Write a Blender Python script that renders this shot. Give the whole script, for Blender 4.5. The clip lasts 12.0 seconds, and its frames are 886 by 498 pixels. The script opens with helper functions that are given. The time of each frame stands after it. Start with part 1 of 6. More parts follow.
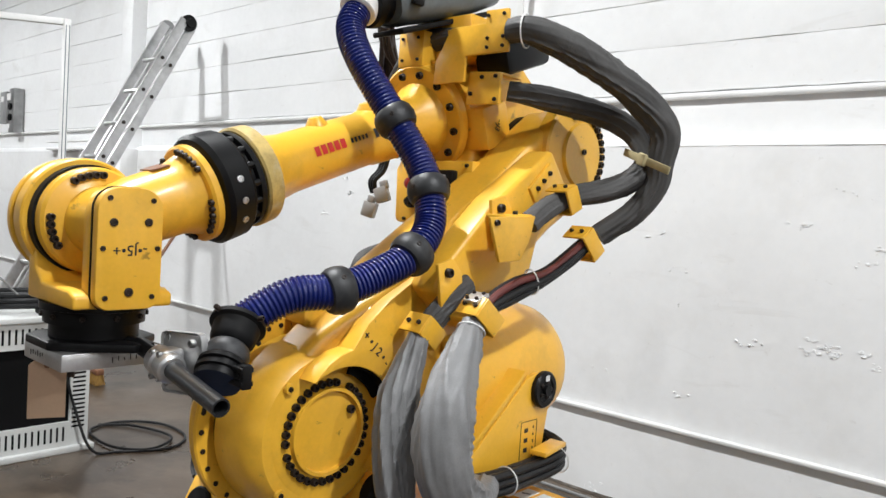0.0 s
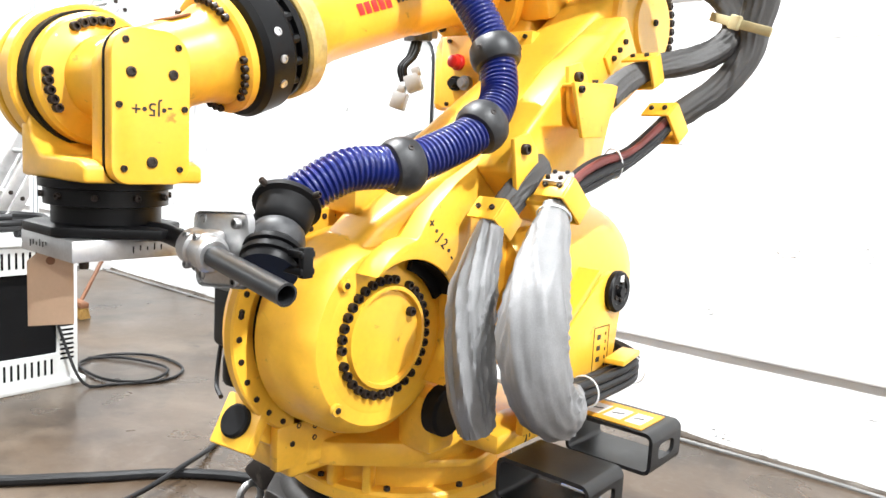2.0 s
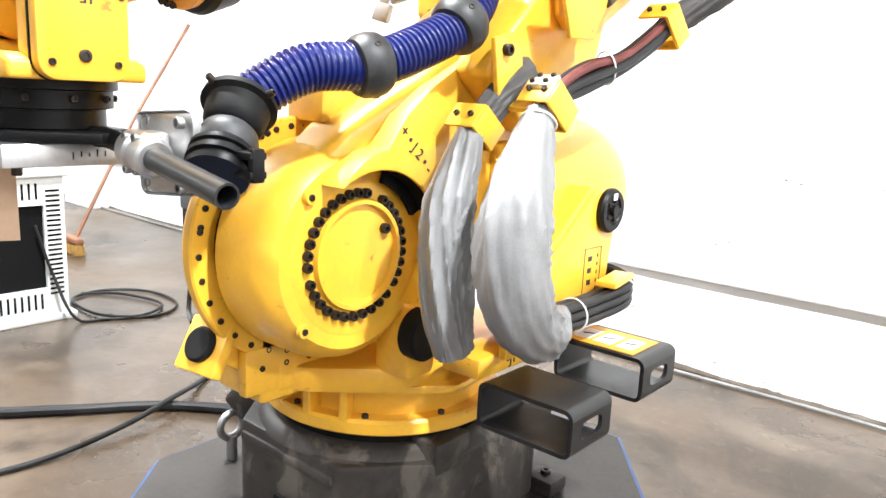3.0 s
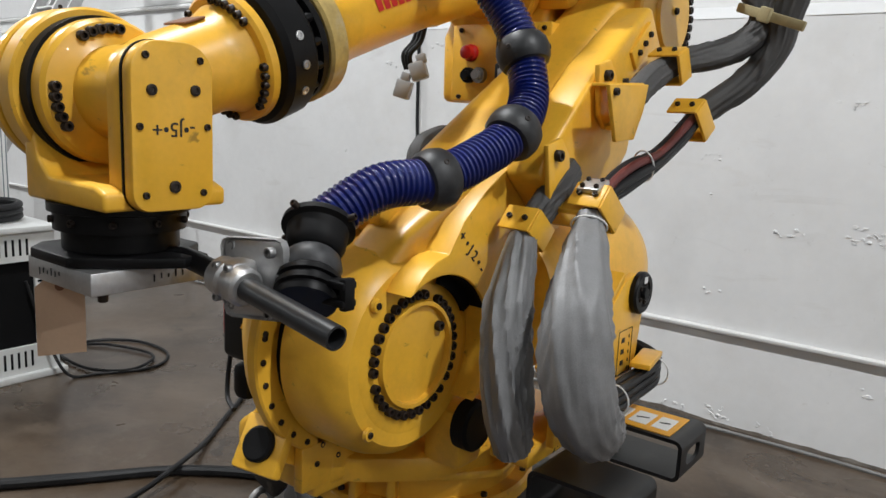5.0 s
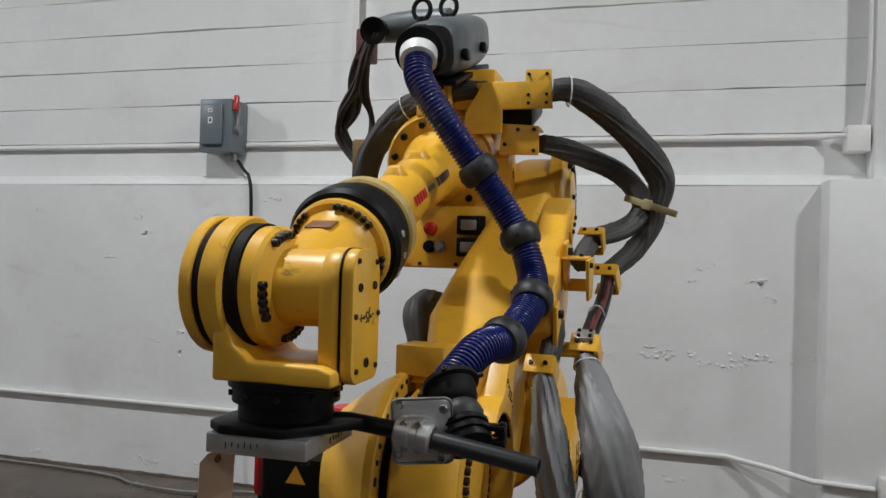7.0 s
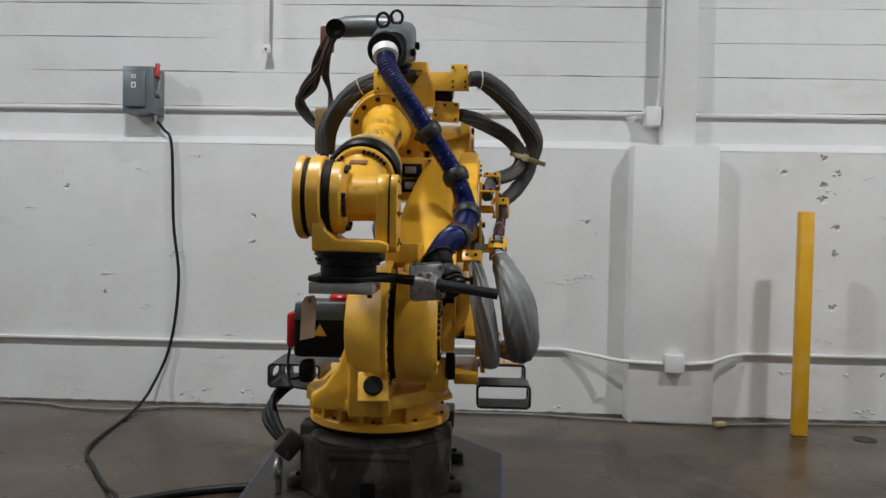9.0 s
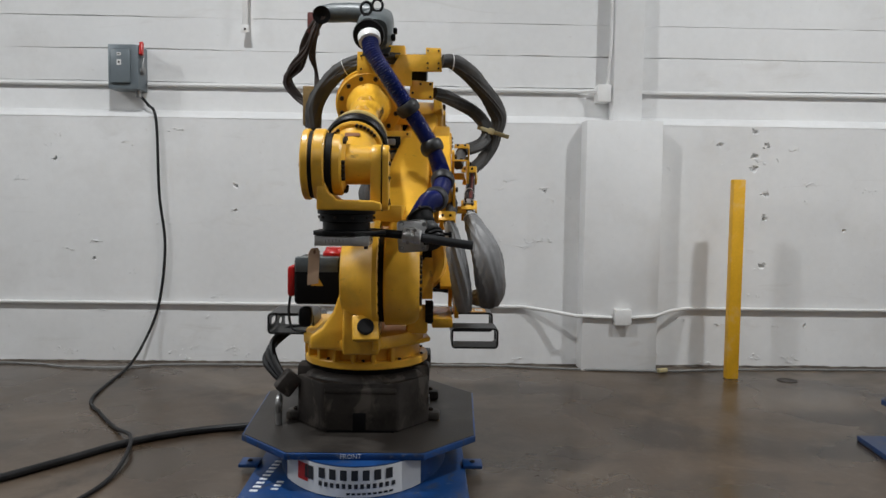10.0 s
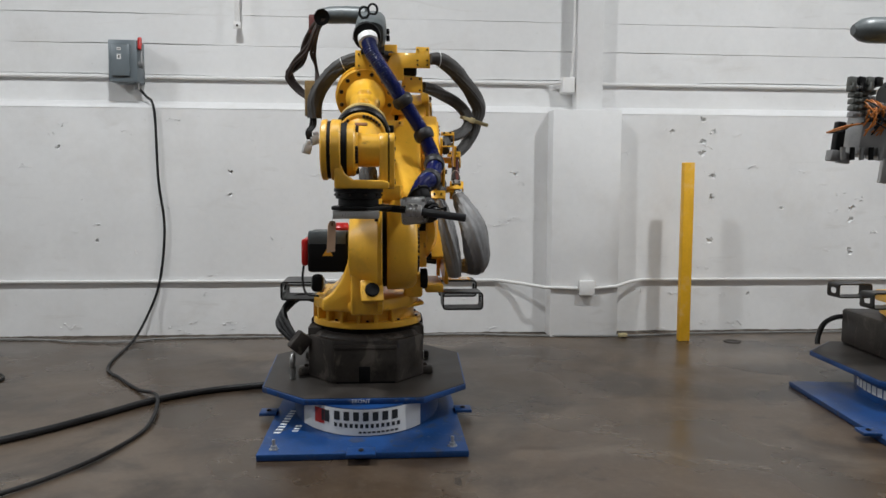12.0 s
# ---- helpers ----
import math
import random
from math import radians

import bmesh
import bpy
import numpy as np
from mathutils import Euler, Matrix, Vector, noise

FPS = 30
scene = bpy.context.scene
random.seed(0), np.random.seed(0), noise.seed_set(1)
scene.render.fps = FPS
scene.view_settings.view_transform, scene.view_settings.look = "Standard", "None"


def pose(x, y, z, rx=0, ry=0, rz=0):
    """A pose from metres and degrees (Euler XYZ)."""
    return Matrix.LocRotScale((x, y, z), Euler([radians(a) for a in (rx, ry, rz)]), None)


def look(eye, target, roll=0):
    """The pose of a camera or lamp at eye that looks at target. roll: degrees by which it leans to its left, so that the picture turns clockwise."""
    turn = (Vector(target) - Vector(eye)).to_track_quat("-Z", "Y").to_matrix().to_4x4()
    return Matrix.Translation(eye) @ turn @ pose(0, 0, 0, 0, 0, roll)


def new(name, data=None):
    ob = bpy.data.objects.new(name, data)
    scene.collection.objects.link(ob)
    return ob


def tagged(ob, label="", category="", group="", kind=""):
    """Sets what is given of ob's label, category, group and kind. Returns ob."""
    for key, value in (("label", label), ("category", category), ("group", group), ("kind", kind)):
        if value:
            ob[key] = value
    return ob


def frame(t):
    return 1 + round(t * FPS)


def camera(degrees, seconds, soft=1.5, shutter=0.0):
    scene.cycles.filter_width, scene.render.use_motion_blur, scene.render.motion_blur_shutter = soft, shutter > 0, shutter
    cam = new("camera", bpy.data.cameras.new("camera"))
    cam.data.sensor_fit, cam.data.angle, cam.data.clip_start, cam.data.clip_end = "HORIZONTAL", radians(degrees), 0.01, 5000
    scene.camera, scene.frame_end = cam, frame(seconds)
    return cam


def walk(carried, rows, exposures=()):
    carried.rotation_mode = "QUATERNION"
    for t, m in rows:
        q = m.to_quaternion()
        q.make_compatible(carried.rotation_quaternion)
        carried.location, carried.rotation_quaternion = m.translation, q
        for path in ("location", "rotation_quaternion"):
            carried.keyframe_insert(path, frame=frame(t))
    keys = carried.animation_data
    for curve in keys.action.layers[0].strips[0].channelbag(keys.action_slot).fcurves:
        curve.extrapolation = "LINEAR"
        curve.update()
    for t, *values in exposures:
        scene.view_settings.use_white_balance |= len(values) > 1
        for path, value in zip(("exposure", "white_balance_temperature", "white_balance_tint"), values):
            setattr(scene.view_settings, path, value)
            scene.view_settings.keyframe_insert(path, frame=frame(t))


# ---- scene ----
cam = camera(60.7, 12.0)
PATH = [
    (0, (1.034, 0.627, 1.476), (-0.306, 2.109, 1.372), 3.7),
    (0.5, (0.963, 0.642, 1.459), (-0.371, 2.127, 1.338), 3.8),
    (1, (0.857, 0.658, 1.42), (-0.452, 2.161, 1.26), 4.1),
    (1.5, (0.765, 0.678, 1.374), (-0.525, 2.191, 1.162), 3.9),
    (2, (0.698, 0.697, 1.309), (-0.574, 2.219, 1.053), 3.1),
    (2.5, (0.682, 0.784, 1.244), (-0.576, 2.296, 0.884), 2.9),
    (2.7, (0.684, 0.819, 1.237), (-0.581, 2.314, 0.83), 2.9),
    (4.3, (0.68, 0.77, 1.309), (-0.612, 2.249, 0.932), 1.7),
    (4.5, (0.659, 0.734, 1.337), (-0.597, 2.246, 0.968), 2.0),
    (5, (0.544, 0.683, 1.394), (-0.649, 2.249, 1.041), 2.7),
    (5.5, (0.363, 0.637, 1.455), (-0.661, 2.326, 1.138), 3.3),
    (6, (0.151, 0.463, 1.495), (-0.564, 2.324, 1.334), 1.8),
    (6.5, (0.073, 0.24, 1.5), (-0.54, 2.144, 1.476), 1.9),
    (6.7, (0.068, 0.149, 1.495), (-0.528, 2.058, 1.49), 1.9),
    (8.3, (-0.14, -0.699, 1.367), (-0.31, 1.294, 1.396), 1.1),
    (8.4, (-0.144, -0.754, 1.362), (-0.302, 1.24, 1.354), 1.4),
    (8.5, (-0.147, -0.808, 1.357), (-0.284, 1.187, 1.333), 1.1),
    (9, (-0.244, -1.126, 1.32), (-0.315, 0.872, 1.256), 1.1),
    (9.5, (-0.341, -1.353, 1.292), (-0.328, 0.643, 1.167), 0.8),
    (10, (-0.334, -1.599, 1.27), (-0.288, 0.397, 1.142), 0.8),
    (10.5, (-0.351, -1.768, 1.269), (-0.284, 0.227, 1.144), 0.8),
    (11, (-0.453, -1.929, 1.243), (-0.347, 0.064, 1.118), 0.6),
    (11.5, (-0.501, -2.037, 1.22), (-0.361, -0.047, 1.073), 0.4),
    (12, (-0.522, -2.129, 1.23), (-0.369, -0.141, 1.071), 0.3),
]
EXPOSURES = [(0, 0.48), (0.5, 0.53), (1, 0.66), (1.5, 1.22), (2.0, 1.84), (2.5, 2.24), (2.7, 2.24), (4.3, 0.3), (5, 0.06), (5.5, 0.0), (6, -0.19), (6.5, -0.42), (8.3, -0.54), (9, -0.43), (9.5, -0.33), (10.5, -0.32), (11, -0.33), (12, -0.22)]
walk(cam, [(t, look(eye, target, roll)) for t, eye, target, roll in PATH], EXPOSURES)

# ---- light: a hall lit by rows of high-bay lamps, all out of view ----
world = bpy.data.worlds.new("hall_ambient")
world.use_nodes = True
world.node_tree.nodes["Background"].inputs[0].default_value = (0.9, 0.95, 1.0, 1)
world.node_tree.nodes["Background"].inputs[1].default_value = 0.01
scene.world = world
LAMP_POWER = 135
LAMP_Z = 4.7
# x -1.65 and 2.65 at y 1.45 follow wall shadows; the others are assumed
LAMPS = [(-10.2, 1.45), (-5.95, 1.45), (-1.65, 1.45), (2.65, 1.45), (6.95, 1.45), (-10.2, -3.0), (-5.95, -3.0), (-1.65, -3.0), (2.65, -3.0), (6.95, -3.0)]

# ---- materials ----
def material(name, color, rough=0.5, metal=0.0, spread=0.12, scale=3.0, fine=60.0, bump=0.05, dirt=None, dirt_amount=0.0, dirt_scale=2.0, coat=0.0, rough_spread=0.12, piece=0.0, spec=0.5):
    m = bpy.data.materials.new(name)
    m.use_nodes = True
    n, l = m.node_tree.nodes, m.node_tree.links
    b = n["Principled BSDF"]
    geo = n.new("ShaderNodeNewGeometry")
    big, small = n.new("ShaderNodeTexNoise"), n.new("ShaderNodeTexNoise")
    for tex, s, d in ((big, scale, 5), (small, fine, 3)):
        tex.inputs["Scale"].default_value = s
        tex.inputs["Detail"].default_value = d
        l.new(geo.outputs["Position"], tex.inputs["Vector"])
    ramp = n.new("ShaderNodeMapRange")
    ramp.inputs["From Min"].default_value, ramp.inputs["From Max"].default_value = 0.3, 0.7
    ramp.inputs["To Min"].default_value, ramp.inputs["To Max"].default_value = 1 - spread, 1 + spread
    add = n.new("ShaderNodeMath")
    add.operation = "MULTIPLY_ADD"
    l.new(small.outputs["Fac"], add.inputs[0])
    add.inputs[1].default_value = 0.35
    l.new(big.outputs["Fac"], add.inputs[2])
    sub = n.new("ShaderNodeMath")
    sub.operation = "SUBTRACT"
    sub.inputs[1].default_value = 0.175
    l.new(add.outputs[0], sub.inputs[0])
    l.new(sub.outputs[0], ramp.inputs["Value"])
    col = n.new("ShaderNodeVectorMath")
    col.operation = "SCALE"
    col.inputs[0].default_value = color[:3]
    l.new(ramp.outputs[0], col.inputs["Scale"])
    out = col.outputs[0]
    if piece:
        info = n.new("ShaderNodeObjectInfo")
        pr = n.new("ShaderNodeMapRange")
        pr.inputs["To Min"].default_value, pr.inputs["To Max"].default_value = 1 - piece, 1 + piece
        l.new(info.outputs["Random"], pr.inputs["Value"])
        pv = n.new("ShaderNodeVectorMath")
        pv.operation = "SCALE"
        l.new(out, pv.inputs[0])
        l.new(pr.outputs[0], pv.inputs["Scale"])
        out = pv.outputs[0]
    if dirt is not None:
        dn = n.new("ShaderNodeTexNoise")
        dn.inputs["Scale"].default_value, dn.inputs["Detail"].default_value, dn.inputs["Roughness"].default_value = dirt_scale, 8, 0.65
        l.new(geo.outputs["Position"], dn.inputs["Vector"])
        dr = n.new("ShaderNodeMapRange")
        dr.inputs["From Min"].default_value, dr.inputs["From Max"].default_value = 0.52, 0.75
        dr.inputs["To Max"].default_value = dirt_amount
        l.new(dn.outputs["Fac"], dr.inputs["Value"])
        mix = n.new("ShaderNodeMix")
        mix.data_type = "RGBA"
        l.new(dr.outputs[0], mix.inputs["Factor"])
        l.new(out, mix.inputs[6])
        mix.inputs[7].default_value = (*dirt[:3], 1)
        out = mix.outputs[2]
    l.new(out, b.inputs["Base Color"])
    rr = n.new("ShaderNodeMapRange")
    rr.inputs["To Min"].default_value, rr.inputs["To Max"].default_value = max(0.02, rough - rough_spread), min(1, rough + rough_spread)
    l.new(big.outputs["Fac"], rr.inputs["Value"])
    l.new(rr.outputs[0], b.inputs["Roughness"])
    b.inputs["Metallic"].default_value = metal
    b.inputs["Specular IOR Level"].default_value = spec
    b.inputs["Coat Weight"].default_value = coat
    if bump:
        bp = n.new("ShaderNodeBump")
        bp.inputs["Strength"].default_value, bp.inputs["Distance"].default_value = bump, 0.004
        l.new(add.outputs[0], bp.inputs["Height"])
        l.new(bp.outputs[0], b.inputs["Normal"])
    return m


YELLOW = material("yellow_paint", (0.84, 0.455, 0.038), 0.36, 0, 0.07, 4, 90, 0.06, (0.22, 0.13, 0.03), 0.35, 5.0, coat=0.12)
YELLOW_POST = material("post_paint", (0.78, 0.42, 0.02), 0.45, 0, 0.1, 6, 60, 0.08, (0.6, 0.55, 0.45), 0.5, 6.0)
BLACK = material("black_plastic", (0.005, 0.005, 0.0055), 0.42, 0, 0.25, 8, 120, 0.08, spec=0.2)
POCKET = material("worn_black_paint", (0.012, 0.012, 0.0125), 0.38, 0, 0.3, 9, 90, 0.06, (0.06, 0.058, 0.055), 0.35, 7, spec=0.4)
RUBBER = material("black_rubber", (0.006, 0.006, 0.0065), 0.6, 0, 0.3, 9, 80, 0.1, (0.04, 0.038, 0.036), 0.2, 6, spec=0.16)
BOLT = material("blackened_steel", (0.026, 0.018, 0.014), 0.45, 0.4, 0.3, 30, 200, 0.05)
RING = material("moulded_cuff", (0.012, 0.0125, 0.014), 0.5, 0, 0.3, 14, 90, 0.12, (0.11, 0.11, 0.115), 0.4, 14)
HOSE = material("blue_hose_plastic", (0.004, 0.012, 0.115), 0.22, 0, 0.15, 10, 80, 0.02)
FABRIC = material("grey_fabric", (0.07, 0.068, 0.067), 0.58, 0, 0.25, 7, 400, 0.25, (0.026, 0.024, 0.023), 0.6, 6, rough_spread=0.15, spec=0.35)
FABRIC_LIGHT = material("silver_grey_fabric", (0.2, 0.2, 0.203), 0.5, 0.15, 0.2, 8, 400, 0.25, (0.08, 0.076, 0.073), 0.55, 5, rough_spread=0.15)


def wrinkled(m, scale, strength):
    """Adds sharp pulled creases to a cloth."""
    n, l = m.node_tree.nodes, m.node_tree.links
    b = n["Principled BSDF"]
    old = b.inputs["Normal"].links[0].from_socket
    geo, t, ab, bp = n.new("ShaderNodeNewGeometry"), n.new("ShaderNodeTexNoise"), n.new("ShaderNodeMath"), n.new("ShaderNodeBump")
    t.inputs["Scale"].default_value, t.inputs["Detail"].default_value, t.inputs["Roughness"].default_value, t.inputs["Distortion"].default_value = scale, 1.2, 0.4, 0.7
    st = n.new("ShaderNodeVectorMath")
    st.operation = "MULTIPLY"
    st.inputs[1].default_value = (1, 1, 0.42)
    l.new(geo.outputs["Position"], st.inputs[0])
    l.new(st.outputs[0], t.inputs["Vector"])
    ab.operation = "PINGPONG"
    ab.inputs[1].default_value = 0.12
    l.new(t.outputs["Fac"], ab.inputs[0])
    bp.inputs["Strength"].default_value, bp.inputs["Distance"].default_value = strength, 0.06
    l.new(ab.outputs[0], bp.inputs["Height"])
    l.new(old, bp.inputs["Normal"])
    l.new(bp.outputs[0], b.inputs["Normal"])


wrinkled(FABRIC, 13, 0.1)
wrinkled(FABRIC_LIGHT, 14, 0.07)
ALU = material("cast_aluminium", (0.55, 0.55, 0.55), 0.36, 0.85, 0.15, 12, 150, 0.12, (0.25, 0.24, 0.23), 0.35, 9)
STEEL = material("grey_steel", (0.3, 0.3, 0.3), 0.4, 0.7, 0.2, 8, 150, 0.08)
CASTING = material("dark_cast_iron", (0.034, 0.029, 0.026), 0.5, 0.1, 0.35, 5, 60, 0.2, (0.13, 0.115, 0.10), 0.5, 3.2, spec=0.3)
PLATE_TOP = material("soiled_plate_steel", (0.034, 0.029, 0.025), 0.5, 0.2, 0.4, 5, 60, 0.12, (0.12, 0.105, 0.095), 0.4, 3.0)
BLUE = material("blue_enamel", (0.004, 0.046, 0.175), 0.4, 0, 0.25, 5, 60, 0.08, (0.015, 0.03, 0.07), 0.75, 3.5)
WALLPAINT = material("white_wall_paint", (0.79, 0.793, 0.795), 0.55, 0, 0.04, 1.4, 22, 0.34, (0.6, 0.58, 0.55), 0.35, 1.6)
WHITE = material("white_plastic", (0.78, 0.78, 0.77), 0.4, 0, 0.04, 8, 80, 0.05)
CONDUIT = material("painted_conduit", (0.77, 0.765, 0.755), 0.45, 0, 0.06, 5, 60, 0.1)
GREYBOX = material("grey_enamel", (0.16, 0.19, 0.21), 0.38, 0.1, 0.08, 6, 90, 0.05)
GREYUNIT = material("grey_moulded_unit", (0.11, 0.125, 0.13), 0.4, 0.05, 0.2, 9, 90, 0.07, (0.035, 0.04, 0.04), 0.6, 9)
RED = material("red_plastic", (0.5, 0.012, 0.01), 0.35, 0, 0.12, 9, 90, 0.05)
DARKRED = material("dark_red_jacket", (0.11, 0.022, 0.018), 0.5, 0, 0.2, 12, 90, 0.06)
CABLE = material("cable_jacket", (0.011, 0.011, 0.012), 0.48, 0, 0.3, 10, 90, 0.08, spec=0.3)
BROWNCABLE = material("brown_black_cable", (0.035, 0.022, 0.018), 0.5, 0, 0.4, 12, 90, 0.08)
GREYCABLE = material("grey_cord", (0.22, 0.22, 0.215), 0.5, 0, 0.2, 8, 90, 0.06)
STRAP = material("khaki_strap", (0.42, 0.36, 0.2), 0.7, 0, 0.15, 20, 300, 0.2)
CARD = material("manila_card", (0.58, 0.40, 0.27), 0.8, 0, 0.06, 9, 150, 0.1)
WOOD = material("brown_wood", (0.2, 0.085, 0.04), 0.5, 0, 0.25, 6, 90, 0.1)
CABINET = material("light_grey_cabinet", (0.6, 0.61, 0.6), 0.42, 0, 0.06, 4, 80, 0.06, (0.4, 0.39, 0.37), 0.4, 3)
# near black: stands in for shade in openings, also colours the meter dials
DARKFILL = material("shade_and_dial_black", (0.005, 0.005, 0.0055), 0.7, spec=0.1)
ORANGE = material("orange_cable", (0.42, 0.13, 0.015), 0.45, 0, 0.15, 10, 90, 0.05)
LABEL = material("white_label", (0.75, 0.75, 0.74), 0.45, 0, 0.04, 6, 60, 0.03)
INK = material("black_ink", (0.02, 0.02, 0.022), 0.6)
REDINK = material("red_ink", (0.55, 0.02, 0.015), 0.55)
AMBER = material("amber_label", (0.75, 0.36, 0.03), 0.45)
WHITEINK = material("white_ink", (0.7, 0.72, 0.74), 0.6)
CEILING = material("ceiling_grey", (0.14, 0.14, 0.14), 0.8)


def concrete():
    """Polished concrete: broad pale and dark patches, stains and scratches, uneven gloss."""
    m = material("polished_concrete", (0.07, 0.048, 0.031), 0.3, 0, 0.3, 1.1, 28, 0.05, (0.02, 0.014, 0.01), 0.9, 0.8, rough_spread=0.24, spec=0.4)
    n, l = m.node_tree.nodes, m.node_tree.links
    b = n["Principled BSDF"]
    src = b.inputs["Base Color"].links[0].from_socket
    geo = n.new("ShaderNodeNewGeometry")
    for scale, lo, hi, amount, col, dist in ((0.7, 0.48, 0.60, 0.65, (0.14, 0.108, 0.08), 0.8), (1.3, 0.5, 0.62, 0.75, (0.026, 0.018, 0.012), 0.8), (5.0, 0.52, 0.68, 0.4, (0.12, 0.096, 0.075), 1.0), (3.2, 0.62, 0.7, 0.6, (0.014, 0.011, 0.009), 0.9), (22.0, 0.58, 0.7, 0.4, (0.13, 0.11, 0.09), 0.5), (60.0, 0.6, 0.72, 0.4, (0.02, 0.016, 0.013), 0.3)):
        t = n.new("ShaderNodeTexNoise")
        t.inputs["Scale"].default_value, t.inputs["Detail"].default_value, t.inputs["Roughness"].default_value, t.inputs["Distortion"].default_value = scale, 7, 0.62, dist
        l.new(geo.outputs["Position"], t.inputs["Vector"])
        r = n.new("ShaderNodeMapRange")
        r.inputs["From Min"].default_value, r.inputs["From Max"].default_value, r.inputs["To Max"].default_value = lo, hi, amount
        l.new(t.outputs["Fac"], r.inputs["Value"])
        mix = n.new("ShaderNodeMix")
        mix.data_type = "RGBA"
        l.new(r.outputs[0], mix.inputs["Factor"])
        l.new(src, mix.inputs[6])
        mix.inputs[7].default_value = (*col, 1)
        src = mix.outputs[2]
    l.new(src, b.inputs["Base Color"])
    return m


FLOOR = concrete()


def scuffed(m, layers):
    """Sparse rubbed and grimy marks: (scale, from, to, amount, colour, distortion, squash)."""
    n, l = m.node_tree.nodes, m.node_tree.links
    b = n["Principled BSDF"]
    src = b.inputs["Base Color"].links[0].from_socket
    geo = n.new("ShaderNodeNewGeometry")
    for scale, lo, hi, amount, col, dist, squash in layers:
        st, t, rr, mix = n.new("ShaderNodeVectorMath"), n.new("ShaderNodeTexNoise"), n.new("ShaderNodeMapRange"), n.new("ShaderNodeMix")
        st.operation = "MULTIPLY"
        st.inputs[1].default_value = squash
        l.new(geo.outputs["Position"], st.inputs[0])
        l.new(st.outputs[0], t.inputs["Vector"])
        t.inputs["Scale"].default_value, t.inputs["Detail"].default_value, t.inputs["Roughness"].default_value, t.inputs["Distortion"].default_value = scale, 6, 0.6, dist
        rr.inputs["From Min"].default_value, rr.inputs["From Max"].default_value, rr.inputs["To Max"].default_value = lo, hi, amount
        l.new(t.outputs["Fac"], rr.inputs["Value"])
        mix.data_type = "RGBA"
        l.new(rr.outputs[0], mix.inputs["Factor"])
        l.new(src, mix.inputs[6])
        mix.inputs[7].default_value = (*col, 1)
        src = mix.outputs[2]
    l.new(src, b.inputs["Base Color"])


scuffed(YELLOW, [(9, 0.66, 0.72, 0.6, (0.12, 0.075, 0.02), 0.6, (1, 1.6, 1.6)), (35, 0.68, 0.74, 0.5, (0.1, 0.06, 0.02), 0.4, (1, 0.5, 1)), (6, 0.6, 0.75, 0.3, (0.8, 0.5, 0.12), 1.0, (1, 1, 1))])
scuffed(CASTING, [(7, 0.56, 0.66, 0.5, (0.16, 0.14, 0.12), 1.5, (1, 1, 0.5)), (18, 0.6, 0.68, 0.5, (0.01, 0.008, 0.007), 0.5, (1, 1, 1))])
scuffed(BLUE, [(9, 0.58, 0.66, 0.6, (0.05, 0.05, 0.05), 1.0, (1, 1, 1)), (30, 0.62, 0.7, 0.5, (0.15, 0.17, 0.2), 0.5, (1, 1, 1))])
scuffed(WALLPAINT, [(3.5, 0.62, 0.74, 0.22, (0.5, 0.47, 0.43), 1.2, (0.35, 1, 1.6)), (28, 0.66, 0.74, 0.2, (0.45, 0.42, 0.38), 0.4, (1, 1, 1))])


def glow(name, color, strength):
    m = bpy.data.materials.new(name)
    m.use_nodes = True
    b = m.node_tree.nodes["Principled BSDF"]
    b.inputs["Emission Color"].default_value, b.inputs["Emission Strength"].default_value = (*color, 1), strength
    return m


LAMPGLOW = glow("lamp_diffuser", (1, 0.98, 0.95), 4)


# ---- building helpers: meshes are laid out in world places and stored from their thing's base ----
def thing(name, base, label, category, group="", kind=""):
    e = new(name)
    e.location = base
    e.empty_display_size = 0.1
    return tagged(e, label, category, group, kind)


def base_of(ob):
    p = Vector((0, 0, 0))
    while ob is not None:
        p += ob.location
        ob = ob.parent
    return p


def finish(bm, name, mat, angle):
    me = bpy.data.meshes.new(name)
    bm.normal_update()
    bm.to_mesh(me)
    bm.free()
    me.materials.append(mat)
    if angle:
        me.shade_smooth()
        me.set_sharp_from_angle(angle=radians(angle))
    return me


def part(name, bm, mat, parent, label="", angle=35):
    base = base_of(parent)
    bmesh.ops.translate(bm, verts=bm.verts, vec=-base)
    ob = new(name, finish(bm, name, mat, angle))
    ob.parent = parent
    return tagged(ob, label)


def alone(name, bm, mat, label, category, group="", kind="", angle=35):
    lo = [min(v.co[i] for v in bm.verts) for i in range(3)]
    hi = [max(v.co[i] for v in bm.verts) for i in range(3)]
    base = Vector(((lo[0] + hi[0]) / 2, (lo[1] + hi[1]) / 2, lo[2]))
    bmesh.ops.translate(bm, verts=bm.verts, vec=-base)
    ob = new(name, finish(bm, name, mat, angle))
    ob.location = base
    return tagged(ob, label, category, group, kind)


def frame_to(axis, up=(0, 0, 1)):
    z = Vector(axis).normalized()
    u = Vector(up)
    if abs(z.dot(u)) > 0.99:
        u = Vector((0, 1, 0))
    x = u.cross(z).normalized()
    return Matrix((x, z.cross(x), z)).transposed()


